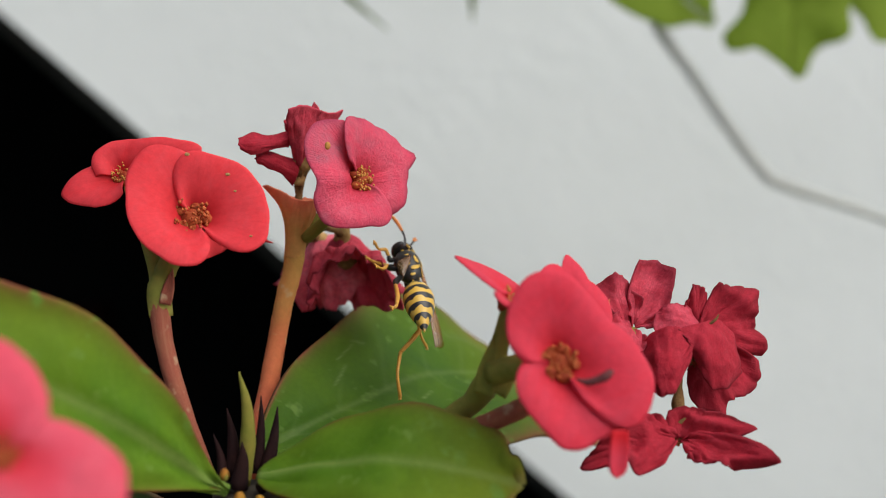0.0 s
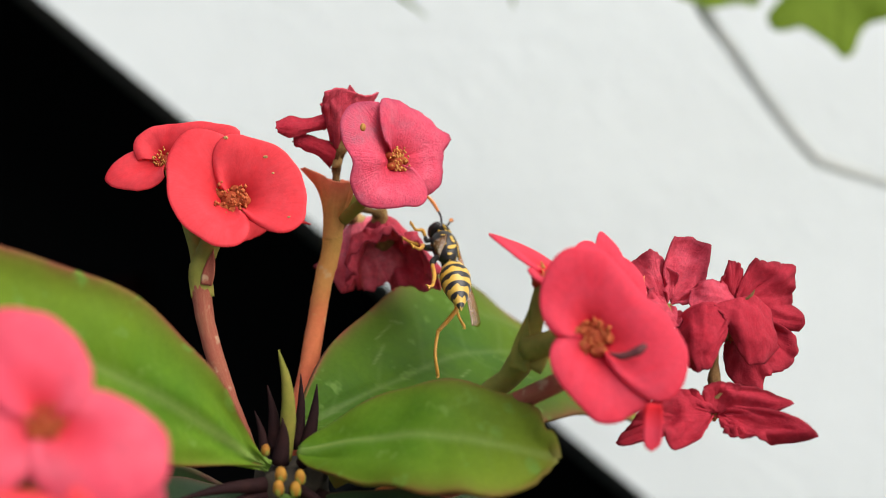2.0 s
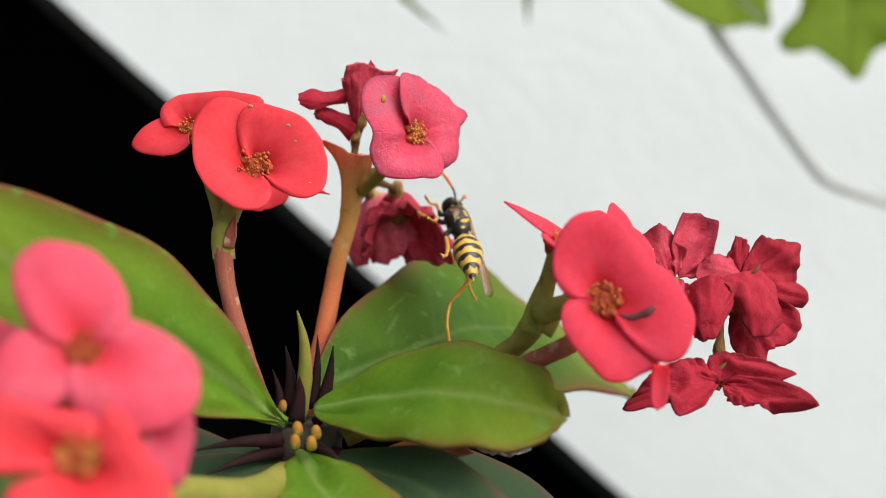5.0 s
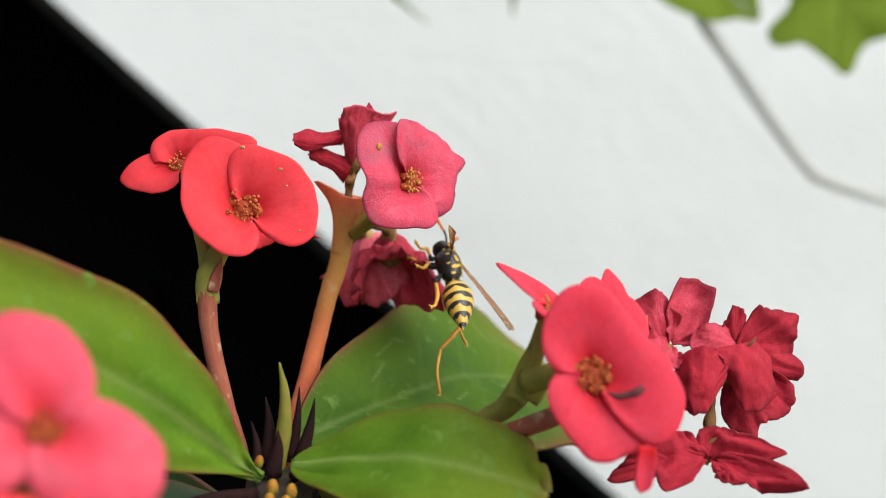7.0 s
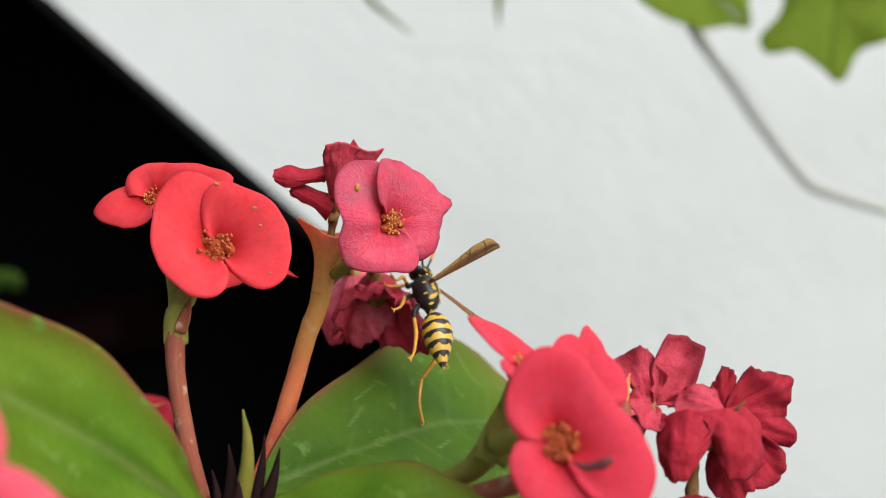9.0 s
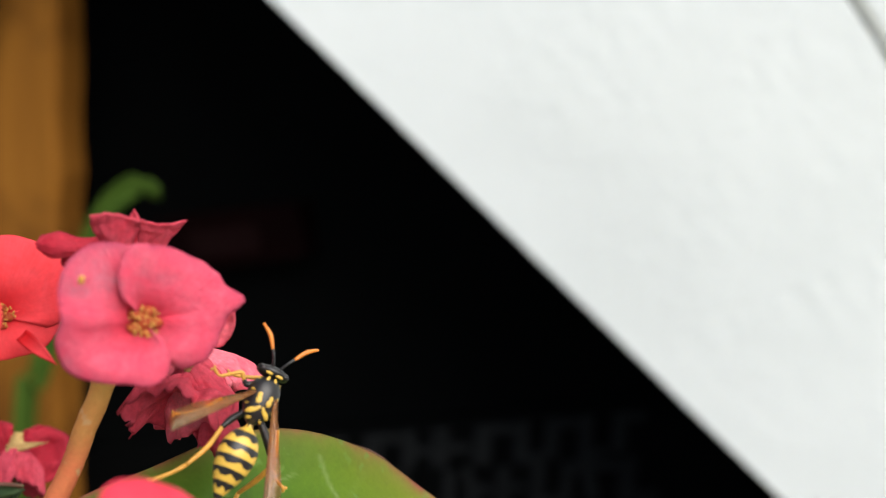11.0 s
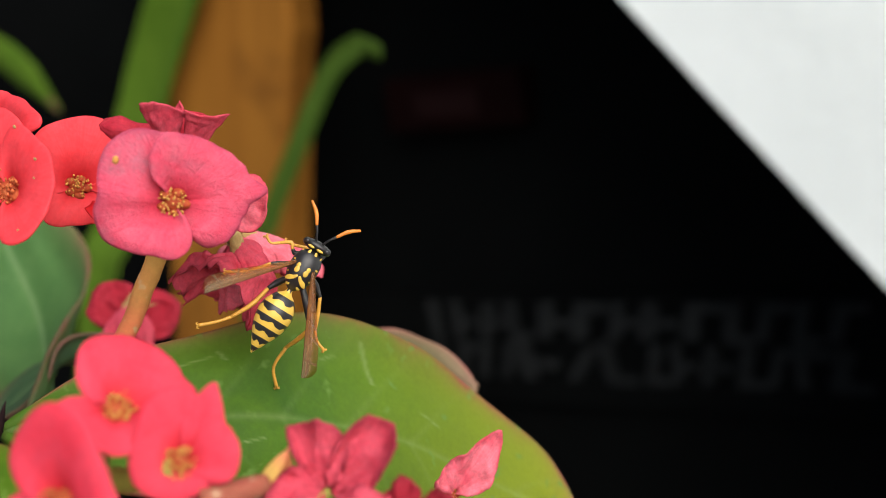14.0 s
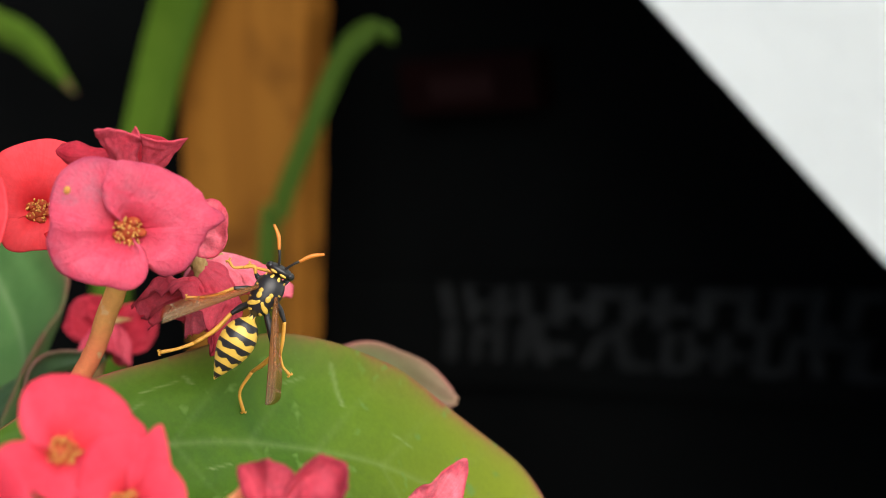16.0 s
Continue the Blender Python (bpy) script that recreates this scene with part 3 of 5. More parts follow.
limb("flower_stalk", [mm(-19.4, -6.3, -12.0), mm(-20.2, -5.0, -8.5), mm(-23.2, -2.0, -1.0)], [0.0010, 0.0008, 0.0008], GREENSTALK, plant, "olive fork under the red flowers", sides=12)
tab("bract", (-19.7, -7.3, -13.4), (-0.35, -0.92, 0.15), (-0.12, 0, 1.0), 3.4, 1.4, GREENSTALK, plant, "olive pointed bract", 0.25, 0.02)
tab("bract", (-18.7, -7.5, -12.2), (0.15, -0.97, 0.1), (0.22, 0, 1.0), 3.6, 1.5, STALKRED, plant, "dull red pointed bract", 0.3, 0.0)
red = flower((-16.4, -5.9, -3.7), (0.05, -0.86, 0.50), RED, plant, "fresh bright red flower", 2.0,
       (((88, 5.6, 1.4), (104, 6.9, 1.8), (122, 8.0, 2.0), (143, 7.6, 2.0), (170, 6.3, 2.0), (205, 5.6, 2.0), (244, 5.8, 2.2), (272, 6.1, 2.2), (291, 5.4, 1.8), (303, 3.4, 1.0)), dict(seed=1)),
       (((-52, 3.2, 1.0), (-43, 6.6, 2.0), (-28, 7.9, 2.0), (-6, 7.7, 2.0), (25, 7.0, 2.2), (47, 6.6, 2.5), (69, 6.1, 2.7), (92, 6.0, 2.6), (108, 5.2, 2.2), (120, 3.6, 1.6), (132, 1.6, 0.8)), dict(seed=2)), pollen=RUST, funnel=0.0014, sink=0.7)
for x, y, z, r in ((-17.0, -5.05, 2.3, 0.22), (-13.0, -5.45, 0.4, 0.20), (-12.2, -5.95, -1.2, 0.13), (-10.3, -8.5, -5.4, 0.13)):
    bm = bmesh.new()
    ball(bm, mm(x, y, z), r * 0.8 / 1000, (1.5, 0.35, 1), 8)
    part("fleck", bm, STRAW, red, "pale fleck on the petal")
flower((-24.0, -2.0, 0.2), (-0.2, -0.80, 0.56), RED, plant, "fresh red flower turned aside", 1.2,
       (((152, 1.6, 0.2), (168, 3.2, 0.6), (192, 5.6, 0.6), (206, 6.3, 0.4), (232, 5.0, 0.4), (260, 4.0, 0.6), (290, 2.6, 0.6)), dict(seed=3)),
       (((4, 4.2, 0.6), (18, 8.4, 1.0), (36, 6.2, 1.6), (68, 3.7, 1.8), (118, 3.5, 1.6), (160, 3.4, 1.5), (192, 2.6, 1.0)), dict(seed=4)))
flower((-18.2, 4.4, -5.0), (0.78, -0.46, 0.42), RED, plant, "fresh red flower behind", 1.4,
       (((-14, 4.4, 0.4), (6, 6.8, 0.8), (40, 7.6, 1.2), (80, 7.6, 1.4), (115, 7.0, 1.0), (150, 6.2, 0.6), (180, 5.0, 0.4), (206, 3.0, 0.2)), dict(seed=5)),
       (((-170, 3.0, 0.2), (-130, 5.0, 0.6), (-95, 4.2, 0.5), (-60, 4.2, 0.4), (-25, 5.4, 0.5), (0, 5.4, 0.5), (18, 3.6, 0.4)), dict(seed=6)))
tab("bract", (-13.9, 2.6, -5.4), (0.2, -0.8, 0.5), (0.9, 0.1, -0.44), 4.6, 1.7, RED, plant, "narrow red bract", 0.2)

# stalk with the faded flowers
limb("flower_stalk", [mm(-11.6, -2, -31), mm(-10.6, 3.4, -25), mm(-9.6, 6.3, -18.2), mm(-8.8, 6.7, -13.6), mm(-7.9, 6.8, -10.0), mm(-7.6, 6.8, -7.4)], [0.00116, 0.00110, 0.00105, 0.00105, 0.00108, 0.00110], STALK, plant,
     "salmon flower stalk", wobble=0.10)
bell([(-7.75, 6.8, -8.8), (-7.5, 6.8, -6.4), (-7.2, 6.8, -4.2), (-7.0, 6.8, -2.2)], [1.08, 1.2, 1.6, 2.1], BRACT, "orange green cup of the stalk, drawn out to a point", 1.0, pleats=1, deep=0.05, hem=0.10, straw=False, torn=0.25, lobe=(190, 1.15), name="bract")
limb("flower_stalk", [mm(-6.4, 6.2, -6.6), mm(-4.2, 4.2, -4.6), mm(-1.0, 1.4, -1.2)], [0.0007, 0.00065, 0.0007], STIPULE, plant, "short yellow green flower stem", sides=10)
pink = flower((0, 0, 0), (0.70, -0.68, 0.20), PINK, plant, "faded pink flower with a yellow speck", 1.45,
              (((104, 6.4, 0.6), (123, 7.4, -0.4), (142, 7.7, -0.3), (160, 7.4, 0.2), (180, 6.9, 1.0), (197, 7.2, 0.2), (217, 7.0, -0.1), (233, 6.3, 0.4), (255, 5.3, 1.3), (285, 4.9, 1.9), (304, 3.6, 1.7), (316, 1.8, 0.9)), dict(seed=7)),
              (((-58, 3.0, 0.3), (-46, 5.2, 0.4), (-27, 6.1, 0.6), (-4, 6.5, 0.5), (8, 7.0, 0.6), (17, 8.9, 0.7), (27, 7.5, 0.6), (44, 7.2, 0.5), (61, 6.6, 0.4), (88, 6.4, 0.7), (106, 6.6, 1.3), (122, 5.2, 1.6), (138, 2.8, 1.2)), dict(seed=9, sharp=True)), ruffle=0.05, funnel=0.0012, bend=1.3, sink=0.4)
bm = bmesh.new()
ball(bm, mm(-3.35, -4.55, 3.35), 0.00030, (1, 1, 1.4), 8)
part("speck", bm, POLLEN, pink, "yellow grain of pollen")


# withered flowers above and below
def withered(centre, n, label, *rims, mat=None, size=1.0, sink=0.8, **kw):
    n = Vector(n).normalized()
    f = heart("flower", mm(*centre) - n * sink / 1000, n, size / 1000, plant, label)
    for k, rim in enumerate(rims):
        base = dict(ruffle=0.20, crisp=0.25, sharp=True, seed=centre[0] + 1.7 * k, bend=1.2, funnel=0.0006)
        base.update(kw)
        petal("petal", mm(*centre) + n * 0.00025 * k, n, rim, mat or DRIED, f, **base)
    return f


limb("flower_stalk", [mm(-7.4, 6.8, -4.4), mm(-7.3, 7.2, -1.5), mm(-7.1, 6.8, 1.0)], [0.0005, 0.0004, 0.0010], DRY, plant, "dry thin flower stem", sides=8, wobble=0.4)
upper = limb("flower", [mm(-7.3, 7.0, -0.8), mm(-7.2, 6.8, 0.8), mm(-6.9, 6.6, 2.6)], [0.0005, 0.0010, 0.0013], STRAW, plant, "withered crimson flower, pleated and open to the sky, with two drooping lobes", sides=13, wobble=0.6)
drape([[(-8.0, 1.4, 7.1), (-6.4, 2.5, 7.7), (-4.7, 4.4, 7.2)], [(-8.1, 3.3, 5.2), (-6.7, 3.4, 5.0), (-5.5, 5.0, 5.1)], [(-7.8, 6.2, 1.8), (-7.0, 5.8, 1.2), (-6.3, 6.7, 1.6)]], DRIEDMID, upper, 2.2, 0.5)
drape([[(-5.0, 4.4, 7.3), (-3.7, 6.2, 7.0), (-2.6, 8.2, 7.6)], [(-5.5, 5.5, 5.4), (-4.6, 6.8, 5.2), (-3.6, 7.9, 5.8)], [(-6.6, 6.6, 1.6), (-6.3, 7.2, 1.4), (-6.0, 7.4, 1.8)]], DRIEDMID, upper, 5.3, 0.45)
drape([[(-8.0, 4.0, 5.4), (-8.9, 6.6, 6.2), (-6.5, 8.6, 6.4), (-3.6, 8.2, 6.2)], [(-8.0, 5.4, 3.4), (-8.2, 6.9, 3.8), (-6.7, 7.9, 3.8), (-5.0, 7.8, 3.8)], [(-7.6, 6.3, 1.2), (-7.5, 7.1, 1.0), (-6.9, 7.6, 1.0), (-6.3, 7.2, 1.2)]], DRIED, upper, 8.4, 0.5)
tab("curl", (-5.3, 4.3, 7.0), (0.3, -0.9, 0.2), (-0.2, 0.1, 1.0), 1.1, 1.2, DRIEDMID, upper, "small curled lip of the petal", 0.2, 0.3)
drape([[(-8.3, 5.3, 5.0), (-7.9, 4.7, 4.1), (-8.3, 5.3, 3.3)], [(-10.0, 4.2, 4.4), (-9.6, 3.4, 3.7), (-9.4, 4.0, 3.2)], [(-12.0, 3.0, 4.6), (-11.8, 2.0, 3.4), (-11.2, 2.6, 2.4)], [(-13.1, 2.4, 4.0), (-13.1, 1.8, 3.4), (-12.6, 2.0, 2.7)]], DRIED, upper, 3.9, 0.3)
drape([[(-7.2, 6.5, 1.9), (-7.3, 5.8, 0.6), (-7.9, 6.4, -0.9)], [(-9.2, 5.2, 2.4), (-9.1, 4.2, 1.5), (-8.8, 4.6, 0.3)], [(-10.6, 4.5, 2.8), (-10.7, 3.7, 1.9), (-10.4, 4.0, 1.1)], [(-11.4, 4.0, 2.5), (-11.6, 3.5, 2.0), (-11.3, 3.8, 1.6)]], DRIED, upper, 6.1, 0.3)
limb("flower_stalk", [mm(-7.4, 7.4, -8.4), mm(-6.0, 7.9, -6.4), mm(-4.4, 10.6, -5.6), mm(-2.7, 12.4, -6.6)], [0.0004, 0.0004, 0.0005, 0.0006], DRY, plant, "dry fluted flower stem", sides=11, wobble=0.6)
limb("flower_stalk", [mm(-7.4, 7.6, -8.4), mm(-7.6, 11, -6.6), mm(-7.2, 15, -6.4), mm(-6.1, 17.6, -7.4)], [0.0004, 0.0004, 0.0005, 0.0006], DRY, plant, "dry fluted flower stem", sides=11, wobble=0.6)
bell([(-2.6, 12.6, -6.6), (-2.4, 13.8, -9.6), (-1.8, 11.0, -12.8)], [0.6, 2.2, 3.4, 4.2, 4.8], DRIEDMID, "withered pink flower hanging like an open bell", 1.7, pleats=3, deep=0.26, hem=0.26, torn=1.6)
bell([(-6.0, 17.8, -7.3), (-5.2, 18.4, -9.4), (-4.2, 19.4, -12.8)], [0.6, 2.4, 4.0, 5.0, 5.6], DRIEDLIT, "withered pink flower, half folded, behind the bell", 4.2, pleats=3, deep=0.30, hem=0.25)
withered((0.1, 8.5, -1.0), (0.6, -0.7, 0.2), "withered pink flower behind the faded one",
         ((-80, 2.6, 0.2), (-47, 3.2, 0.6), (11, 3.0, 0.9), (39, 3.5, 0.9), (61, 3.6, 0.7), (76, 3.4, 0.5), (104, 2.6, 0.2)), size=0.7, mat=DRIEDLIT)
limb("flower_stalk", [mm(-6.8, 7.2, -5.5), mm(-3.4, 8.4, -3.6), mm(-0.1, 9.0, -1.6)], [0.0008, 0.0007, 0.0007], GREENSTALK, plant, "short yellow green flower stem", sides=10)
withered((-37.9, 34.1, -34.0), (0.45, -0.6, 0.5), "withered pink flower low behind the stalks",
         ((-60, 4.0, 0.6), (-20, 6.6, 1.2), (20, 7.0, 1.4), (60, 5.0, 0.8), (90, 3.0, 0.4)), ((100, 4.0, 0.5), (150, 6.2, 1.0), (190, 6.4, 0.8), (230, 4.0, 0.4)), ruffle=0.3, mat=DRIED)
bell([(-36.6, 32.6, -31.0), (-36.0, 32.0, -33.0), (-34.6, 30.6, -36.4)], [0.6, 1.6, 2.6, 3.2], DRIEDMID, "withered pale pink flower with a straw base", 3.3, pleats=3, deep=0.3, hem=0.3)
tab("bract", (-36.8, 31.0, -31.6), (0.3, -0.8, 0.5), (0.9, 0.2, 0.4), 5.4, 1.4, STRAW, plant, "pale dry pointed bract", 0.2, 0.2)
limb("flower_stalk", [mm(-14, -2, -42), mm(-26, 18, -43), mm(-37.4, 33.4, -36.0)], [0.001, 0.001, 0.0011], DRY, plant, "dry flower stalk", sides=9, wobble=0.3)

# cluster of coral flowers
limb("flower_stalk", [mm(-6, -13, -30), mm(3, -12, -25.5), mm(9.4, -13.7, -21.2), mm(11.6, -15.6, -18.6), mm(12.6, -16.4, -15.6)], [0.0011, 0.0010, 0.0010, 0.0012, 0.0010], GREENSTALK, plant, "olive flower stalk", wobble=0.1)
limb("flower_stalk", [mm(8, -14, -24), mm(12.4, -17.8, -20.9), mm(15.6, -18.6, -19.0), mm(20, -12, -17.5), mm(26, -8, -15.6)], [0.0009, 0.0009, 0.0009, 0.0009, 0.0008], STALKRED, plant,
     "dull red flower stalk", wobble=0.1)
limb("flower_stalk", [mm(12.4, -16.2, -17.0), mm(13.0, -16.8, -14.0), mm(13.9, -16.5, -11.0)], [0.0010, 0.0008, 0.0009], GREENSTALK, plant, "olive fork under the coral flowers", sides=10)
limb("flower_stalk", [mm(12.4, -16.8, -16.8), mm(15, -20.4, -15.4), mm(17.0, -23.0, -14.8)], [0.0012, 0.0010, 0.0011], GREENSTALK, plant, "olive fork under the coral flowers", sides=10)
limb("flower_stalk", [mm(12.4, -16.4, -17.2), mm(16.5, -16.4, -15.2), mm(19.4, -15.2, -13.0)], [0.0012, 0.0010, 0.0010], GREENSTALK, plant, "olive fork under the coral flowers", sides=10)
tab("bract", (11.6, -16.8, -18.8), (-0.5, -0.85, 0.1), (0.18, 0, 1.0), 5.6, 2.6, GREENSTALK, plant, "olive pointed bract", 0.2)
tab("bract", (12.6, -17.2, -18.6), (0.2, -0.95, 0.1), (0.5, 0, 0.85), 4.6, 2.4, GREENSTALK, plant, "olive pointed bract", 0.2)
flower((17.3, -23.9, -14.5), (0.12, -0.96, 0.24), CORAL, plant, "coral red flower with a dark withered tip in its heart", 1.75,
       (((-64, 2.2, 0.5), (-56, 5.4, 0.8), (-48, 7.4, 1.0), (-36, 8.1, 1.2), (-15, 7.9, 1.2), (9, 6.6, 1.0), (41, 5.4, 0.8), (71, 6.3, 1.0), (90, 7.3, 1.3), (115, 7.4, 1.4), (135, 6.4, 1.2), (157, 5.0, 1.0), (178, 3.0, 0.5)), dict(seed=11)),
       (((168, 2.4, 0.6), (196, 4.1, 1.0), (222, 4.8, 1.2), (252, 5.8, 1.2), (272, 7.0, 1.0), (287, 7.2, 0.8), (304, 7.1, 0.75), (326, 6.6, 0.7)), dict(seed=12)), pollen=RUST, funnel=0.0015, sink=0.6)
limb("withered_tip", [mm(18.4, -25.0, -15.6), mm(19.4, -25.3, -15.8), mm(20.6, -25.6, -15.3), mm(21.3, -25.6, -14.8)], [0.00012, 0.00030, 0.00036, 0.00022], WILTED, plant, "dark withered stigma", sides=8, wobble=0.3)
tab("bract", (21.9, -25.9, -19.6), (0.1, -0.98, 0.1), (-0.06, 0, -1), 3.9, 1.9, CORAL, plant, "small hanging coral bract", 3.0, 0.0)
flower((14.0, -16.5, -10.1), (0.55, -0.12, 0.82), CORAL, plant, "coral flower turned to the wall", 1.35,
       (((-18, 4.6, 0.3), (0, 6.9, 0.4), (15, 6.4, 0.5), (31, 6.8, 0.4), (50, 7.0, 0.2), (74, 6.6, 0.2), (99, 5.9, 0.3), (122, 4.4, 0.4), (159, 2.1, 0.4)), dict(seed=13)),
       (((146, 2.0, 0.3), (160, 4.2, 0.4), (174, 5.0, 0.4), (200, 4.2, 0.6), (243, 4.3, 0.8), (274, 3.7, 0.6), (315, 3.4, 0.4), (349, 5.4, 0.3)), dict(seed=14)))
flower((19.9, -15.3, -12.3), (0.50, -0.75, 0.42), CORAL, plant, "coral flower with a pointed petal", 1.35,
       (((-24, 2.6, 0.4), (-4, 4.1, 0.6), (15, 4.5, 0.7), (56, 4.6, 0.6), (74, 5.9, 0.4), (80, 6.4, 0.3), (87, 5.4, 0.3), (100, 3.0, 0.3)), dict(seed=15)),
       (((76, 3.6, 0.5), (92, 5.2, 0.5), (112, 5.7, 0.6), (132, 5.2, 0.8), (155, 4.0, 0.8), (184, 3.7, 0.8), (219, 3.6, 0.7), (272, 2.8, 0.6), (336, 2.8, 0.5)), dict(seed=16)))

# withered flowers beside it
limb("flower_stalk", [mm(26, -8, -15.6), mm(26.8, -7.0, -15.2), mm(27.3, -5.6, -14.8)], [0.0008, 0.0007, 0.0006], GREENSTALK, plant, "yellow green flower stem", sides=10)
limb("flower_stalk", [mm(22.4, -15.1, -14.6), mm(23.2, -12.6, -14.3), mm(23.8, -9.6, -14.3)], [0.0011, 0.0010, 0.0009], STALKRED, plant, "dull red flower stalk", sides=12)
tab("bract", (23.6, -9.6, -14.4), (0.55, -0.75, 0.35), (-0.15, 0.8, 0.55), 3.6, 1.4, BRACT, plant, "orange green pointed bract", 0.4)
tab("bract", (24.2, -7.4, -16.4), (0.4, -0.8, 0.3), (-0.2, 0.1, 0.97), 4.4, 2.2, BRACT, plant, "small orange green bract", 0.4)
withered((27.3, -6.0, -14.3), (0.25, -0.75, 0.55), "withered crimson flower, folded",
         ((60, 2.1, 0.4), (84, 4.0, 0.8), (100, 4.8, 1.0), (123, 5.4, 1.0), (143, 5.8, 0.9), (163, 2.3, 0.6)),
         ((-16, 1.9, 0.2), (32, 4.9, 0.5), (45, 6.7, 0.6), (62, 7.3, 0.8), (78, 6.6, 0.8), (87, 4.7, 0.5), (101, 1.9, 0.3)),
         ((149, 2.5, 0.4), (193, 4.0, 0.8), (226, 4.8, 1.0), (253, 3.7, 0.6), (280, 1.4, 0.4)), size=0.6, ruffle=0.2, sink=1.2, mat=DRIEDMID, flare=-0.12, fold=1.0)
withered((33.8, -5.2, -15.2), (0.25, -0.9, 0.2), "withered crimson flower with a torn rim",
         ((66, 2.2, 0.2), (74, 4.4, 0.6), (84, 4.9, 1.2), (99, 5.2, 1.4), (108, 3.8, 0.8), (126, 3.2, 0.4), (140, 1.9, 0.2)),
         ((-24, 3.2, 0.3), (-17, 7.8, 0.9), (-10, 7.6, 0.4), (5, 7.3, 0.0), (22, 7.7, 0.2), (31, 8.4, 1.0), (40, 7.2, 0.5), (52, 6.1, 0.4), (65, 5.8, 0.8), (72, 2.0, 0.2)),
         ((-112, 4.5, 0.0), (-94, 7.2, 0.0), (-78, 8.2, 0.2), (-70, 7.1, 0.3), (-62, 7.2, 0.4), (-50, 7.9, 0.4), (-37, 7.8, 0.4), (-24, 7.0, 0.4), (-16, 3.8, 0.2)), size=0.6, ruffle=0.16, sink=1.0)
droop = heart("flower", mm(33.4, -6.6, -17.4), Vector((-0.2, -0.6, -0.75)).normalized(), 0.0011, plant, "withered crimson flower, drooping open over its brown heart", DRY)
drape([[(27.6, -7.6, -15.6), (28.8, -9.3, -14.2), (30.5, -9.8, -13.7), (32.4, -9.4, -14.2)], [(27.4, -9.9, -17.4), (28.4, -11.9, -17.0), (30.0, -12.0, -16.6), (32.0, -10.5, -15.2)], [(28.2, -11.3, -19.7), (29.0, -12.7, -19.8), (30.3, -12.4, -18.8), (31.6, -11.0, -16.1)]], DRIED, droop, 1.3, 0.6)
drape([[(30.7, -9.8, -13.8), (32.9, -9.2, -13.4), (34.7, -8.2, -13.1), (37.2, -6.4, -14.8)], [(31.3, -10.3, -14.8), (32.8, -11.2, -15.6), (34.9, -10.2, -16.1), (37.5, -7.4, -17.0)],
       [(32.2, -10.0, -16.0), (33.7, -10.4, -19.0), (35.6, -9.6, -19.8), (38.0, -7.1, -18.6)]], DRIED, droop, 4.1, 0.6)
drape([[(28.9, -8.5, -14.7), (31.0, -8.4, -14.2), (33.5, -7.6, -13.8)], [(29.1, -6.8, -13.3), (31.0, -7.5, -12.8), (33.4, -6.6, -13.1)], [(29.7, -5.9, -12.6), (31.0, -6.5, -11.7), (33.1, -5.3, -12.2)]], DRIEDMID, droop, 7.7, 0.5)
limb("withered_tip", [mm(34.2, -8.6, -13.5), mm(34.8, -8.6, -13.0), mm(35.1, -8.6, -12.5)], [0.00016, 0.00014, 0.00006], DRY, droop, "dry brown tip of the petal", sides=7)
limb("flower_stalk", [mm(31.2, -8.6, -17.4), mm(31.2, -9.4, -19.6), mm(30.9, -10.6, -22.6), mm(31.0, -11.4, -23.2)], [0.0003, 0.0003, 0.0008, 0.0013], DRY, plant, "dry bent flower stem", sides=11, wobble=0.7)
withered((30.6, -12.4, -23.8), (0.0, -0.80, 0.6), "withered crimson flower, shrivelled",
         ((-30, 1.7, 0.4), (-10, 4.2, 1.0), (2, 7.0, 1.3), (16, 5.6, 1.4), (42, 3.2, 1.3), (110, 2.4, 0.9), (145, 1.7, 0.2)),
         ((-75, 2.1, 0.3), (-46, 4.2, 0.6), (-30, 5.8, 0.7), (-20, 8.8, 1.4), (-12, 7.2, 1.2), (-4, 4.2, 0.6), (8, 1.8, 0)),
         ((128, 2.0, 0.2), (166, 4.8, 0.8), (189, 6.2, 0.9), (211, 6.5, 0.8), (222, 6.0, 0.4), (236, 3.4, 0.2)),
         ((160, 4.2, 0), (182, 7.6, -0.5), (197, 10.0, -1), (207, 6.9, -0.5)), size=0.4, ruffle=0.2, sink=1.2)
withered((29.0, 14.0, -21.6), (0.7, -0.65, 0.3), "withered pink flower behind the leaf's rim",
         ((10, 2.0, 0.4), (34, 4.2, 0.8), (50, 5.6, 1.2), (60, 7.3, 1.0), (68, 7.9, 1.4), (76, 6.6, 0.7), (92, 4.6, 0.3), (120, 3.4, 0.2), (161, 2.2, 0.2)), size=0.8, ruffle=0.16, fold=1.2, mat=DRIEDLIT)
limb("flower_stalk", [mm(26, -8, -16), mm(27.4, 2, -22.0), mm(28.8, 13.4, -22.4)], [0.0005, 0.0005, 0.0006], DRY, plant, "dry flower stem", sides=9, wobble=0.3)

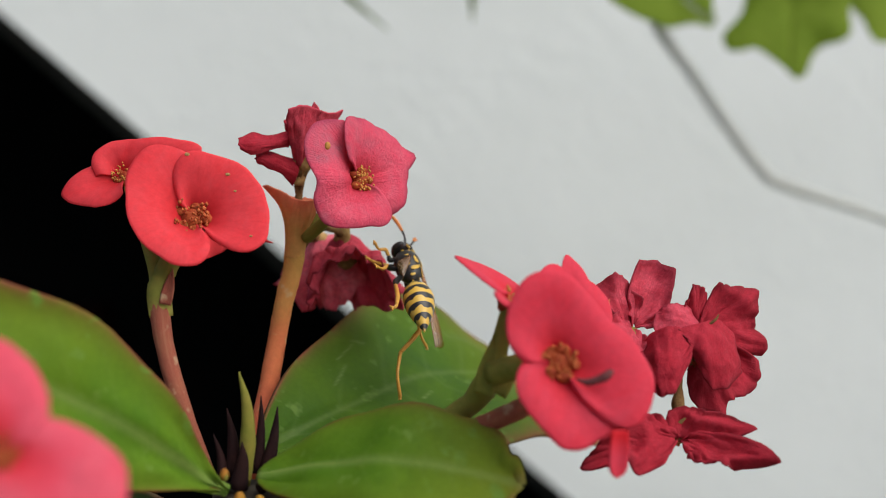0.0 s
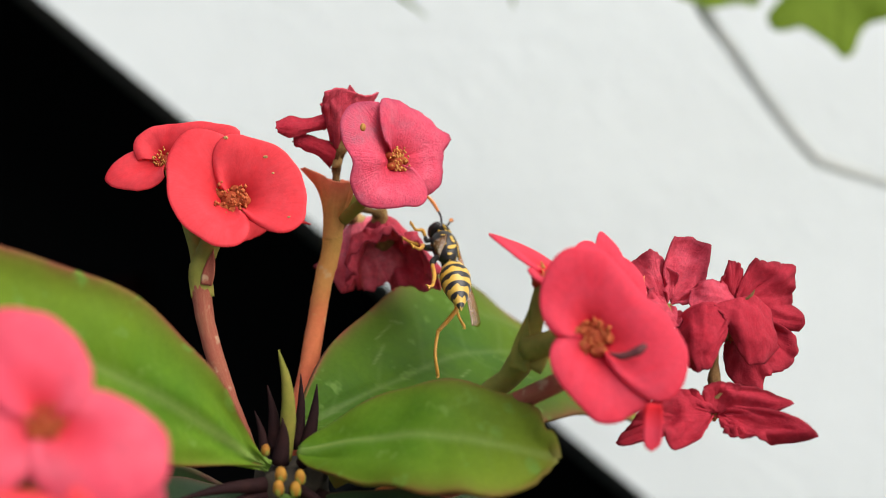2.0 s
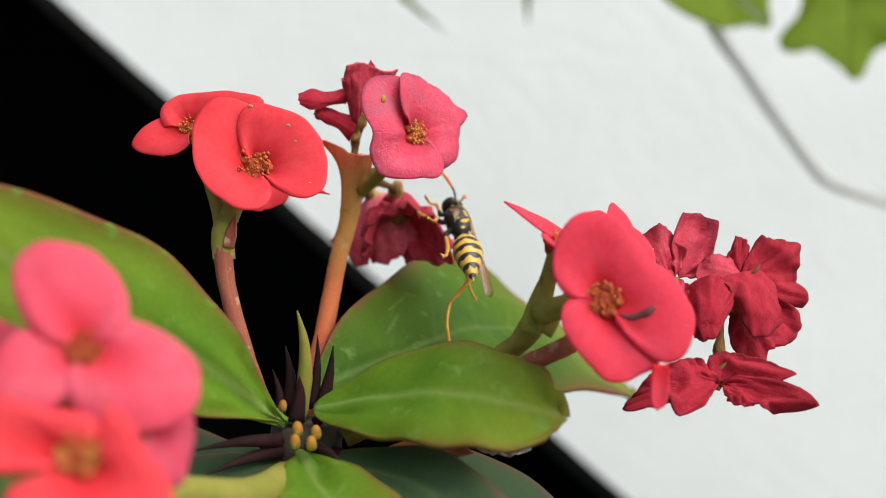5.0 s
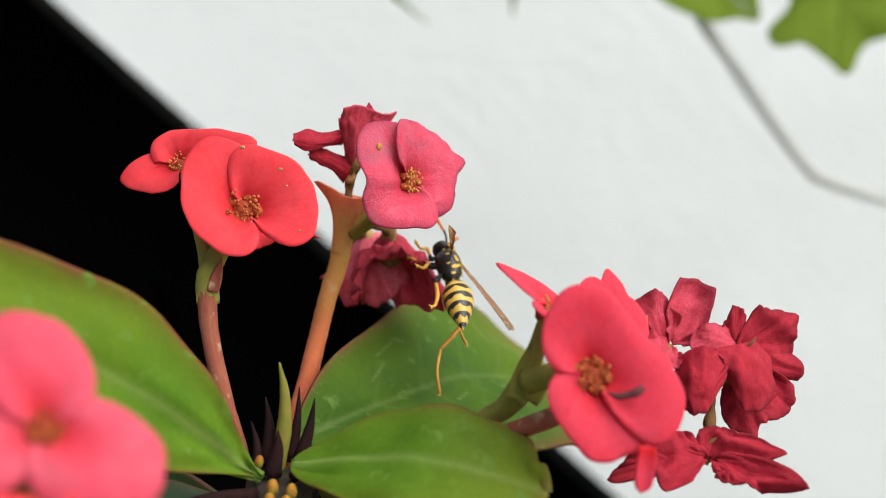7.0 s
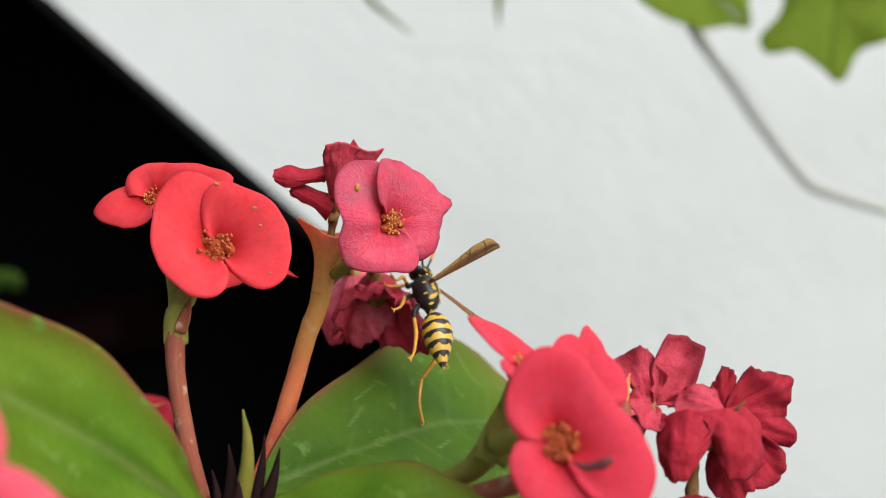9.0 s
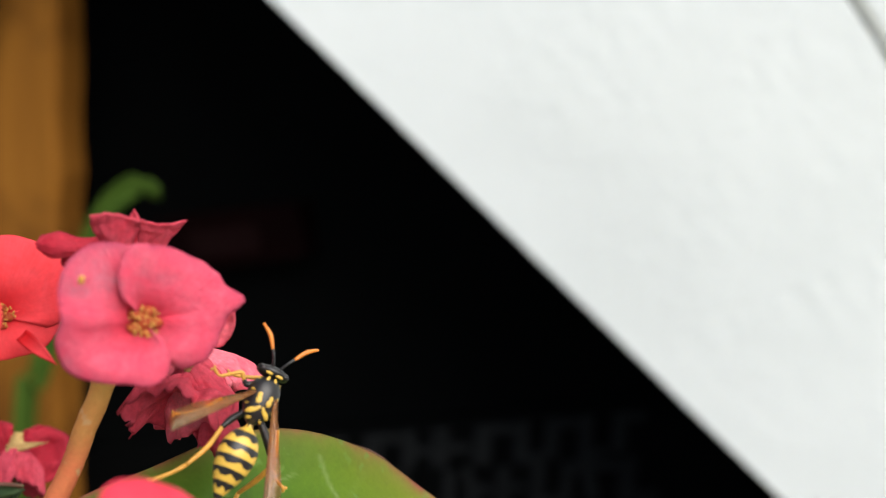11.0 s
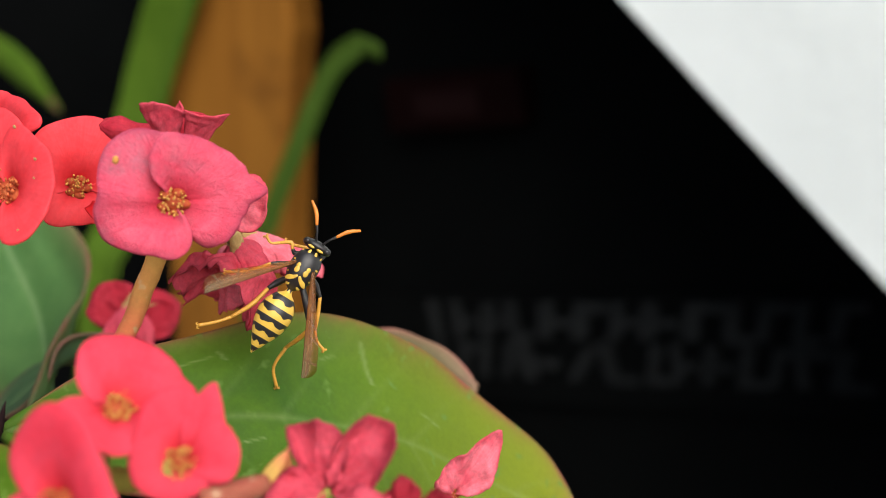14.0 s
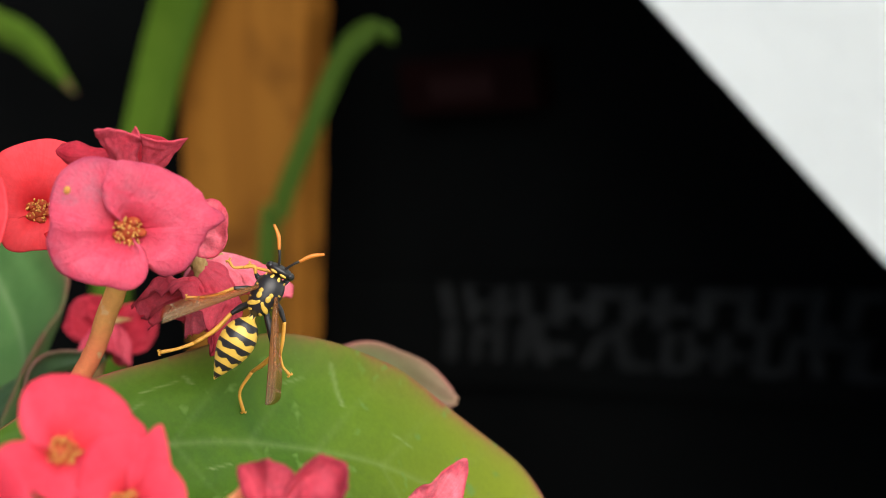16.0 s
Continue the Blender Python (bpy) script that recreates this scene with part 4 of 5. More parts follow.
# flowers close to the camera
limb("flower_stalk", [mm(-11, -17, -33), mm(-12.4, -30.4, -30.5), mm(-17.6, -46.1, -25.0)], [0.0016, 0.0015, 0.0013], GREENSTALK, plant, "olive flower stalk", wobble=0.1)
limb("flower_stalk", [mm(-17.6, -46.1, -25.0), mm(-21.0, -46.0, -20.6), mm(-20.4, -45.4, -18.4)], [0.0013, 0.0013, 0.0009], GREENSTALK, plant, "olive fork under the coral flowers", sides=10)
flower((-18.7, -49.5, -14.9), (0.25, -0.8, 0.55), ROSE, plant, "coral flower with broad petals, turned away", 1.2,
       (((20, 2.4, 0.4), (50, 4.0, 0.6), (75, 5.6, 0.8), (95, 7.0, 0.8), (112, 7.6, 0.8), (128, 6.8, 0.6), (145, 4.6, 0.4), (165, 2.4, 0.2)), dict(seed=23)),
       (((-118, 2.4, 0), (-80, 4.8, 0), (-55, 6.8, 0.2), (-35, 7.9, 0.3), (-18, 7.4, 0.4), (2, 5.6, 0.4), (28, 3.6, 0.4), (60, 2.0, 0)), dict(seed=24)),
       (((140, 2.2, 0.1), (168, 4.4, 0.2), (200, 5.6, 0.2), (232, 5.0, 0.1), (256, 2.6, 0)), dict(seed=26)), sink=0.5, funnel=0.0006, bend=0.9, inner=0.02, pollen=RUST)
flower((-17.4, -53.9, -20.5), (0.1, -0.88, 0.45), RED, plant, "coral flower with a dark heart", 1.4,
       (((50, 1.8, 0.5), (133, 3.6, 0.8), (151, 7.1, 1), (167, 8.6, 1), (183, 7.6, 1), (192, 5.0, 1), (204, 1.9, 0.4)), dict(seed=21)),
       (((-152, 4.1, 0.8), (-117, 5.7, 0.8), (-70, 6.3, 0.8), (-36, 6.9, 0.8), (-20, 5.6, 0.8), (5, 3.7, 0.8), (61, 3.3, 0.8)), dict(seed=22)))
flower((-14.2, -49.8, -19.1), (0.85, -0.45, 0.2), PINK, plant, "faded magenta flower", 0.9,
       (((-131, 2.2, 0.3), (-103, 3.7, 0.3), (-78, 4.7, 0.3), (-55, 3.8, 0.3), (-13, 3.2, 0.3), (25, 1.8, 0.3), (144, 1.2, 0.3)), dict(seed=25)))
flower((-24.2, -47.7, -17.2), (0.0, -0.85, 0.5), ROSE, plant, "coral flower at the edge", 1.2,
       (((30, 2.2, 0.3), (70, 2.8, 0.5), (98, 3.4, 0.6), (129, 4.8, 0.6), (164, 4.8, 0.6), (200, 3.6, 0.5), (235, 1.8, 0.3)), dict(seed=27)),
       (((-150, 2.6, 0.4), (-110, 3.0, 0.5), (-70, 3.4, 0.5), (-30, 3.2, 0.4), (0, 1.8, 0.2)), dict(seed=28)))


# ---- the place behind ----
def stucco():
    m, n, l, b = material("white_stucco")
    l.new(mixed(n, l, ramp(n, l, grain(n, l, 10, 5), 0.3, 0.7), (0.770, 0.822, 0.806), (0.720, 0.772, 0.756)), b.inputs["Base Color"])
    b.inputs["Roughness"].default_value = 0.9
    bumped(n, l, b, grain(n, l, 125, 5, 0.5, 0.4), 0.45, 0.0022)
    return m


def plain(name, a, c, scale, rough, bump=0.3, dist=0.002, gloss=0.05):
    m, n, l, b = material(name)
    l.new(mixed(n, l, ramp(n, l, grain(n, l, scale, 5), 0.3, 0.7), a, c), b.inputs["Base Color"])
    b.inputs["Roughness"].default_value = rough
    b.inputs["Specular IOR Level"].default_value = gloss
    bumped(n, l, b, grain(n, l, scale * 5, 4), bump, dist)
    return m


def slab(name, corners, y0, y1, mat, kind="structure", label="", category=""):
    """A flat slab: corners (x, z) in the upright plane, from y0 to y1."""
    bm = bmesh.new()
    f = [bm.verts.new((x, y0, z)) for x, z in corners]
    g = [bm.verts.new((x, y1, z)) for x, z in corners]
    bm.faces.new(f)
    bm.faces.new(g[::-1])
    for i in range(len(f)):
        j = (i + 1) % len(f)
        bm.faces.new((f[j], f[i], g[i], g[j]))
    ob = solid(name, bm, mat)
    for p in ob.data.polygons:
        p.use_smooth = False
    return tagged(ob, label, category, kind=kind)


STUCCO = stucco()
# near-black that stands in for the shade inside the opening
SHADEBLACK = plain("opening_shade_black", (0.0014, 0.0017, 0.0017), (0.0026, 0.0030, 0.0029), 8, 0.9)
DARKRIM = plain("black_rim", (0.045, 0.046, 0.038), (0.060, 0.060, 0.050), 30, 0.8)
slab("wall_north", [(-1.53, 1.5), (1.305, -0.9), (2.6, -0.9), (2.6, 1.5)], 0.45, 0.53, STUCCO)
slab("wall_dark", [(-2.6, -0.9), (2.6, -0.9), (2.6, 1.5), (-2.6, 1.5)], 0.66, 0.74, SHADEBLACK)
# unseen roof, added to keep light out of the opening
slab("shading_roof", [(-2.6, 1.503), (2.6, 1.503), (2.6, 1.6), (-2.6, 1.6)], 0.30, 0.74, SHADEBLACK)
slab("trim", [(-1.56, 1.5), (1.272, -0.9), (1.31, -0.9), (-1.50, 1.5)], 0.533, 0.555, DARKRIM)
bm = bmesh.new()
bmesh.ops.create_grid(bm, x_segments=2, y_segments=2, size=400, matrix=Matrix.Translation((0, 0, -0.9)))
tagged(solid("ground", bm, plain("paving", (0.20, 0.19, 0.18), (0.15, 0.145, 0.14), 4, 0.9)), kind="structure")


def wood():
    m, n, l, b = material("weathered_orange_wood")
    co, mp = n.new("ShaderNodeTexCoord"), n.new("ShaderNodeMapping")
    mp.inputs["Scale"].default_value = (60, 60, 3)
    l.new(co.outputs["Object"], mp.inputs["Vector"])
    t = n.new("ShaderNodeTexNoise")
    t.inputs["Scale"].default_value, t.inputs["Detail"].default_value = 2.0, 6
    l.new(mp.outputs[0], t.inputs["Vector"])
    col = mixed(n, l, ramp(n, l, t.outputs["Fac"], 0.3, 0.7), (0.22, 0.085, 0.011), (0.29, 0.120, 0.017))
    col = mixed(n, l, ramp(n, l, grain(n, l, 14, 4), 0.55, 0.75), col, (0.12, 0.044, 0.007))
    l.new(col, b.inputs["Base Color"])
    b.inputs["Roughness"].default_value = 0.8
    b.inputs["Specular IOR Level"].default_value = 0.1
    bumped(n, l, b, t.outputs["Fac"], 0.4, 0.002)
    return m


# rough-edged wooden post in front of the dark opening
bm = bmesh.new()
rings = []
for i in range(121):
    z = -0.9 + 1.4 * i / 120
    wob = 0.0014 * noise.noise(Vector((z * 18, 0, 1))) + 0.001 * noise.noise(Vector((z * 60, 4, 1)))
    bite = 0.0026 * math.exp(-((z - 0.231) / 0.013) ** 2)
    x0, x1 = -0.4704 + 0.5 * wob, -0.3573 + wob + bite + 0.02 * (z - 0.12)
    rings.append([bm.verts.new(q) for q in ((x0, 0.541, z), (x1 - 0.005, 0.5385, z), (x1, 0.5437, z), (x1, 0.571, z), (x0, 0.575, z))])
for r, s in zip(rings, rings[1:]):
    for k in range(5):
        bm.faces.new((r[k], r[(k + 1) % 5], s[(k + 1) % 5], s[k]))
bm.faces.new(rings[0])
bm.faces.new(rings[-1])
post = solid("wooden_post", bm, wood())
for p in post.data.polygons:
    p.use_smooth = False
tagged(post, "rough orange brown wooden post before the dark opening", "post")

# strap-leaved plant behind
BLADE = tissue("strap_leaf_green", ((0.058, 0.120, 0.008), (0.085, 0.155, 0.013)), 60, 0.55, 0.2, 0.12, 0.12)
BLADEDARK = tissue("strap_leaf_dark", ((0.038, 0.082, 0.009), (0.062, 0.112, 0.014)), 60, 0.55, 0.2, 0.10, 0.12)
strap = tagged(new("strap_leaf_plant"), "tall plant with smooth thick green strap leaves", "plant")


def blade(points, widths, mat, label, side=(1, 0, 0), cupped=0.35):
    """A thick channelled strap leaf along the points."""
    line = spline(points, 12)
    ws = [np.interp(i / (len(line) - 1) * (len(widths) - 1), range(len(widths)), widths) for i in range(len(line))]
    grid = []
    for i, c in enumerate(line):
        d = (line[min(i + 1, len(line) - 1)] - line[max(i - 1, 0)]).normalized()
        a = (Vector(side) - d * Vector(side).dot(d)).normalized()
        up = a.cross(d)
        grid.append([c + a * s * ws[i] + up * (s * s - 0.5) * ws[i] * cupped for s in (k / 8 - 1 for k in range(17))])
    bm = bmesh.new()
    sheet(bm, grid, None, None, 0.0022)
    return part("leaf", bm, mat, strap, label)


blade([(-0.36, 0.34, -0.9), (-0.5250, 0.4865, -0.3569), (-0.5132, 0.4995, -0.0026), (-0.5016, 0.5125, 0.0717), (-0.4723, 0.5255, 0.1843), (-0.4385, 0.5255, 0.2644), (-0.3677, 0.5190, 0.4231)],
      [0.0182, 0.0182, 0.0182, 0.0195, 0.0208, 0.0215, 0.0130], BLADE, "thick upright green strap leaf")
blade([(-0.20, 0.34, -0.9), (-0.3651, 0.4865, -0.3569), (-0.3565, 0.4995, 0.0527), (-0.3485, 0.5060, 0.1033), (-0.3271, 0.5125, 0.1619), (-0.3069, 0.5190, 0.2115), (-0.2871, 0.5229, 0.2300), (-0.2708, 0.5255, 0.2268)],
      [0.0130, 0.0130, 0.0073, 0.0069, 0.0065, 0.0065, 0.0069, 0.0039], BLADEDARK, "green strap leaf with a hooked end", cupped=0.6)
blade([(-0.80, 0.44, -0.9), (-0.9864, 0.5775, -0.0969), (-0.8305, 0.5645, 0.1956), (-0.6919, 0.5645, 0.1845), (-0.6462, 0.5645, 0.1670), (-0.6097, 0.5645, 0.1409)],
      [0.0117, 0.0130, 0.0130, 0.0137, 0.0130, 0.0013], BLADE, "drooping green leaf with a brown end", side=(0.5, 0, 0.85), cupped=0.3)
limb("leaf_tip", [(-0.6185, 0.5638, 0.1494), (-0.6120, 0.5638, 0.1431), (-0.6081, 0.5638, 0.1390)], [0.0045, 0.0039, 0.0006], plain("brown_leaf_tip", (0.16, 0.08, 0.05), (0.22, 0.12, 0.08), 80, 0.8), strap, "withered brown leaf tip", flat=0.3)

# branch hanging in front of the wall
IVY = tissue("branch_leaf_green", ((0.19, 0.30, 0.018), (0.27, 0.38, 0.045)), 40, 0.5, 0.2, 0.5)
BARK = tissue("grey_bark", ((0.70, 0.72, 0.69), (0.77, 0.79, 0.75)), 60, 0.8, 0.3, 0.45, 0.05)
branch = tagged(new("hanging_branch"), "grey branch with scalloped light green leaves before the wall", "branch")
limb("twig", [(-0.10, 0.36, 1.506), (-0.04, 0.33, 1.1), (0.01, 0.285, 0.70), (0.0392, 0.2650, 0.4674), (0.0700, 0.2640, 0.4000), (0.0880, 0.2630, 0.3580), (0.1013, 0.2630, 0.3396), (0.1165, 0.2630, 0.3190), (0.1300, 0.2630, 0.3032), (0.1360, 0.2630, 0.3000), (0.1530, 0.2630, 0.2945), (0.1725, 0.2630, 0.2880), (0.22, 0.2640, 0.2680), (0.30, 0.2660, 0.235)],
     [0.0034, 0.0032, 0.0028, 0.0023, 0.0022, 0.0021, 0.0022, 0.0023, 0.0024, 0.0023, 0.0019, 0.0016, 0.0014, 0.0011], BARK, branch, "thin grey twig, bent", sides=8, wobble=0.15)


def scalloped(centre, n, rim, seed, label="scalloped light green leaf"):
    return petal("leaf", Vector(centre), n, rim, IVY, branch, label, seed=seed, funnel=0.0, bend=1.5, bulge=0.06, inner=0.004)


scalloped((0.0894, 0.2550, 0.3687), (0.1, -0.9, 0.35), ((-44, 23, 1), (-30, 19, 1), (-14, 18, 1), (20, 20, 2), (60, 21, 1), (110, 20, 2), (160, 20, 3), (190, 23, 2), (200, 22, 1), (227, 18.8, 1), (246, 16.6, 0), (268, 16.6, -1), (290, 16.4, -1),
           (303, 18, 0), (312, 23, 1), (316, 23, 1)), 0.4)
scalloped((0.1342, 0.2550, 0.3622), (-0.15, -0.9, 0.35), ((-95, 27, 2), (-85, 29, 1), (-79, 24, 1), (-70, 20, 0), (-58, 19, 0), (-44, 22, 1), (-33, 22.5, 1), (-12, 19.5, 0), (30, 20, 1), (80, 21, 2), (130, 19, 2), (173, 16, 1), (196, 18.5, 0), (206, 26, 1), (214, 28.5, 1), (224, 28.5, 2),
           (231, 23, 2), (238, 21.5, 1), (255, 23.4, 1), (265, 27, 2)), 2.7, "scalloped light green leaf with pointed lobes")
scalloped((0.1717, 0.2588, 0.3650), (0.1, -0.9, 0.3), ((-60, 17, 1), (-20, 20, 0), (30, 19, 1), (80, 20, 1), (140, 18, 1), (190, 17, 0), (215, 15, 0), (240, 19, 1), (262, 16, 0), (285, 19, 1), (300, 17, 1)), 1.1)
scalloped((0.0464, 0.2566, 0.3920), (0.1, -0.9, 0.3), ((-60, 14, 1), (-20, 15, 0), (40, 15, 1), (120, 15, 1), (200, 15, 0), (240, 13, 1), (270, 15, 0), (300, 14, 1)), 2.0)
limb("leaf", [(-0.0330, 0.2490, 0.3747), (-0.0194, 0.2474, 0.3614), (-0.0051, 0.2474, 0.3500)], [0.0019, 0.0034, 0.0003], IVY, branch, "narrow leaf tip", sides=8, flat=0.2)
limb("leaf", [(0.0236, 0.2490, 0.3732), (0.0229, 0.2482, 0.3618), (0.0230, 0.2474, 0.3527)], [0.0019, 0.0027, 0.0003], IVY, branch, "narrow leaf tip", sides=8, flat=0.2)
for a, b, c in (((-0.0444, 0.2550, 0.4142), (-0.0330, 0.2490, 0.3747), (-0.0254, 0.2482, 0.3671)), ((0.0240, 0.2550, 0.4218), (0.0236, 0.2490, 0.3732), (0.0230, 0.2482, 0.3641)),
                ((0.0392, 0.2550, 0.4674), (0.0240, 0.2550, 0.4218), (-0.0444, 0.2550, 0.4142)), ((0.0757, 0.2611, 0.3648), (0.1000, 0.2596, 0.3778), (0.1289, 0.2566, 0.3648)), ((0.0757, 0.2611, 0.3648), (0.1228, 0.2611, 0.3838), (0.1646, 0.2604, 0.3724)), ((0.0757, 0.2611, 0.3648), (0.0658, 0.2596, 0.3762), (0.0544, 0.2581, 0.3808))):
    limb("twig", [a, b, c], [0.0009, 0.0008, 0.0006], BARK, branch, "thin grey twig", sides=6)

# dim board with writing that cannot be made out, and a red box, deep in the dark
# the dimness in there is put into the board's and the box's colours
FAINT = plain("dimmed_grey_paint", (0.011, 0.0118, 0.0118), (0.018, 0.019, 0.019), 20, 0.8)
DIMMEDRED = plain("dimmed_red_card", (0.0050, 0.0007, 0.0007), (0.007, 0.001, 0.001), 20, 0.8)
sign = slab("sign", [(-0.40, -0.10), (0.12, 0.015), (0.105, 0.105), (-0.415, -0.01)], 0.645, 0.66, SHADEBLACK, "", "board with faint grey unreadable writing, blackened as in shade", "sign")
rnd = random.Random(4)
for row in (0, 1):
    x = -0.285
    while x < 0.03:
        w = rnd.uniform(0.014, 0.026)
        z = (-0.0015 if row == 0 else -0.036) + 0.222 * (x + 0.28)
        lean = rnd.choice((-0.5, 0.0, 0.0, 0.5)) * w
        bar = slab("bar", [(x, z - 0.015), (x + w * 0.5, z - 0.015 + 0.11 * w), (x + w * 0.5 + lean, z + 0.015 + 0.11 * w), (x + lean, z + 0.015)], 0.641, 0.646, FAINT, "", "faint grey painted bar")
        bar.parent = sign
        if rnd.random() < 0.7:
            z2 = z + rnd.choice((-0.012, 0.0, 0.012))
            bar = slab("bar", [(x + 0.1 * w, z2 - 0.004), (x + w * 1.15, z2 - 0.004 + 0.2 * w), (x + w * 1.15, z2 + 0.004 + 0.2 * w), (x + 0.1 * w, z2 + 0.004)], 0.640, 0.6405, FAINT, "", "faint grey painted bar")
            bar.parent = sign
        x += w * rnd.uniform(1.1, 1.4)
box = slab("box", [(-0.325, 0.150), (-0.213, 0.172), (-0.220, 0.212), (-0.332, 0.190)], 0.63, 0.658, DIMMEDRED, "", "red box, dimmed in colour, fixed in the dark opening", "box")
panel = slab("label_panel", [(-0.300, 0.164), (-0.246, 0.1746), (-0.2495, 0.194), (-0.3035, 0.1834)], 0.6255, 0.6295, plain("dimmed_grey_red_card", (0.010, 0.0035, 0.0035), (0.014, 0.005, 0.005), 20, 0.8), "", "duller panel on the box")
panel.parent = box

# pot and ledge under the plant
bm = bmesh.new()
prof = [(0.0, 0.0), (0.045, 0.0), (0.060, 0.085), (0.064, 0.085), (0.065, 0.096), (0.060, 0.096), (0.058, 0.088), (0.0, 0.088)]
rings = [[bm.verts.new((PIVOT.x + r * math.cos(2 * math.pi * k / 40), PIVOT.y + r * math.sin(2 * math.pi * k / 40), 0.115 + z)) for k in range(40)] for r, z in prof[1:-1]]
for r, s in zip(rings, rings[1:]):
    for k in range(40):
        bm.faces.new((r[k], r[(k + 1) % 40], s[(k + 1) % 40], s[k]))
bm.faces.new(rings[0][::-1])
bm.faces.new(rings[-1])
pot = tagged(solid("flower_pot", bm, plain("clay", (0.20, 0.09, 0.05), (0.26, 0.12, 0.07), 40, 0.8)), "clay flower pot filled with dark soil", "flower pot")
slab("ledge", [(-0.9, -0.9), (0.9, -0.9), (0.9, 0.115), (-0.9, 0.115)], -0.10, 0.07, plain("ledge_stone", (0.16, 0.15, 0.14), (0.21, 0.20, 0.19), 20, 0.85))


# ---- the wasp ----
def shiny(name, col, rough, coat=0.0):
    m, n, l, b = material(name)
    l.new(mixed(n, l, ramp(n, l, grain(n, l, 1500, 3), 0.3, 0.7), col, tuple(c * 0.75 for c in col)), b.inputs["Base Color"])
    b.inputs["Roughness"].default_value = rough
    b.inputs["Specular IOR Level"].default_value = 0.5
    bumped(n, l, b, grain(n, l, 4000, 3), 0.25, 0.00005)
    return m


BLACK = shiny("wasp_black", (0.013, 0.012, 0.012), 0.38)
YELLOW = shiny("wasp_yellow", (0.60, 0.38, 0.05), 0.42)
ORANGE = shiny("wasp_orange", (0.66, 0.20, 0.018), 0.45)
LEGS = shiny("wasp_leg_yellow", (0.62, 0.31, 0.04), 0.45)


def banded():
    """Yellow with black scalloped bands: 'phase' counts the segments along the body, 'wave' the scallops round it."""
    m, n, l, b = material("wasp_banded")
    ph, wv = n.new("ShaderNodeAttribute"), n.new("ShaderNodeAttribute")
    ph.attribute_name, wv.attribute_name = "phase", "wave"
    fr, ad, st = n.new("ShaderNodeMath"), n.new("ShaderNodeMath"), n.new("ShaderNodeMapRange")
    fr.operation, ad.operation = "FRACT", "SUBTRACT"
    l.new(ph.outputs["Fac"], fr.inputs[0])
    l.new(fr.outputs[0], ad.inputs[0])
    l.new(wv.outputs["Fac"], ad.inputs[1])
    st.inputs[1].default_value, st.inputs[2].default_value = -0.02, 0.02
    l.new(ad.outputs[0], st.inputs[0])
    l.new(mixed(n, l, st.outputs[0], (0.013, 0.012, 0.012), (0.60, 0.38, 0.055)), b.inputs["Base Color"])
    b.inputs["Roughness"].default_value = 0.36
    b.inputs["Specular IOR Level"].default_value = 0.5
    bumped(n, l, b, grain(n, l, 3000, 3), 0.2, 0.00005)
    return m


def wing_skin():
    """Brown towards the leading edge, clearer and greyer towards the end and the folded side."""
    m, n, l, b = material("wasp_wing_amber")
    at, al, ac = n.new("ShaderNodeAttribute"), n.new("ShaderNodeAttribute"), n.new("ShaderNodeAttribute")
    at.attribute_name, al.attribute_name, ac.attribute_name = "vein", "along", "across"
    col = mixed(n, l, ramp(n, l, grain(n, l, 700, 3), 0.3, 0.7), (0.33, 0.15, 0.05), (0.24, 0.10, 0.035))
    col = mixed(n, l, ramp(n, l, al.outputs["Fac"], 0.55, 0.95), col, (0.24, 0.18, 0.10))
    l.new(mixed(n, l, at.outputs["Fac"], col, (0.09, 0.030, 0.012)), b.inputs["Base Color"])
    b.inputs["Roughness"].default_value = 0.22
    b.inputs["Specular IOR Level"].default_value = 0.6
    tr, mx = n.new("ShaderNodeBsdfTransparent"), n.new("ShaderNodeMixShader")
    tr.inputs[0].default_value = (0.86, 0.66, 0.42, 1)
    lead, end, sol = n.new("ShaderNodeMath"), n.new("ShaderNodeMath"), n.new("ShaderNodeMath")
    lead.operation = end.operation = sol.operation = "MULTIPLY_ADD"
    l.new(ramp(n, l, ac.outputs["Fac"], 0.75, 0.30), lead.inputs[0])
    lead.inputs[1].default_value, lead.inputs[2].default_value = 0.46, 0.20
    l.new(ramp(n, l, al.outputs["Fac"], 0.6, 1.0), end.inputs[0])
    end.inputs[1].default_value = -0.18
    l.new(lead.outputs[0], end.inputs[2])
    l.new(at.outputs["Fac"], sol.inputs[0])
    sol.inputs[1].default_value = 0.75
    l.new(end.outputs[0], sol.inputs[2])
    sol.use_clamp = True
    l.new(sol.outputs[0], mx.inputs[0])
    l.new(tr.outputs[0], mx.inputs[1])
    l.new(b.outputs[0], mx.inputs[2])
    l.new(mx.outputs[0], n["Material Output"].inputs["Surface"])
    return m


BANDED, WING = banded(), wing_skin()
MM = 0.001
wasp = tagged(new("wasp"), "yellow and black banded paper wasp with amber wings", "wasp")


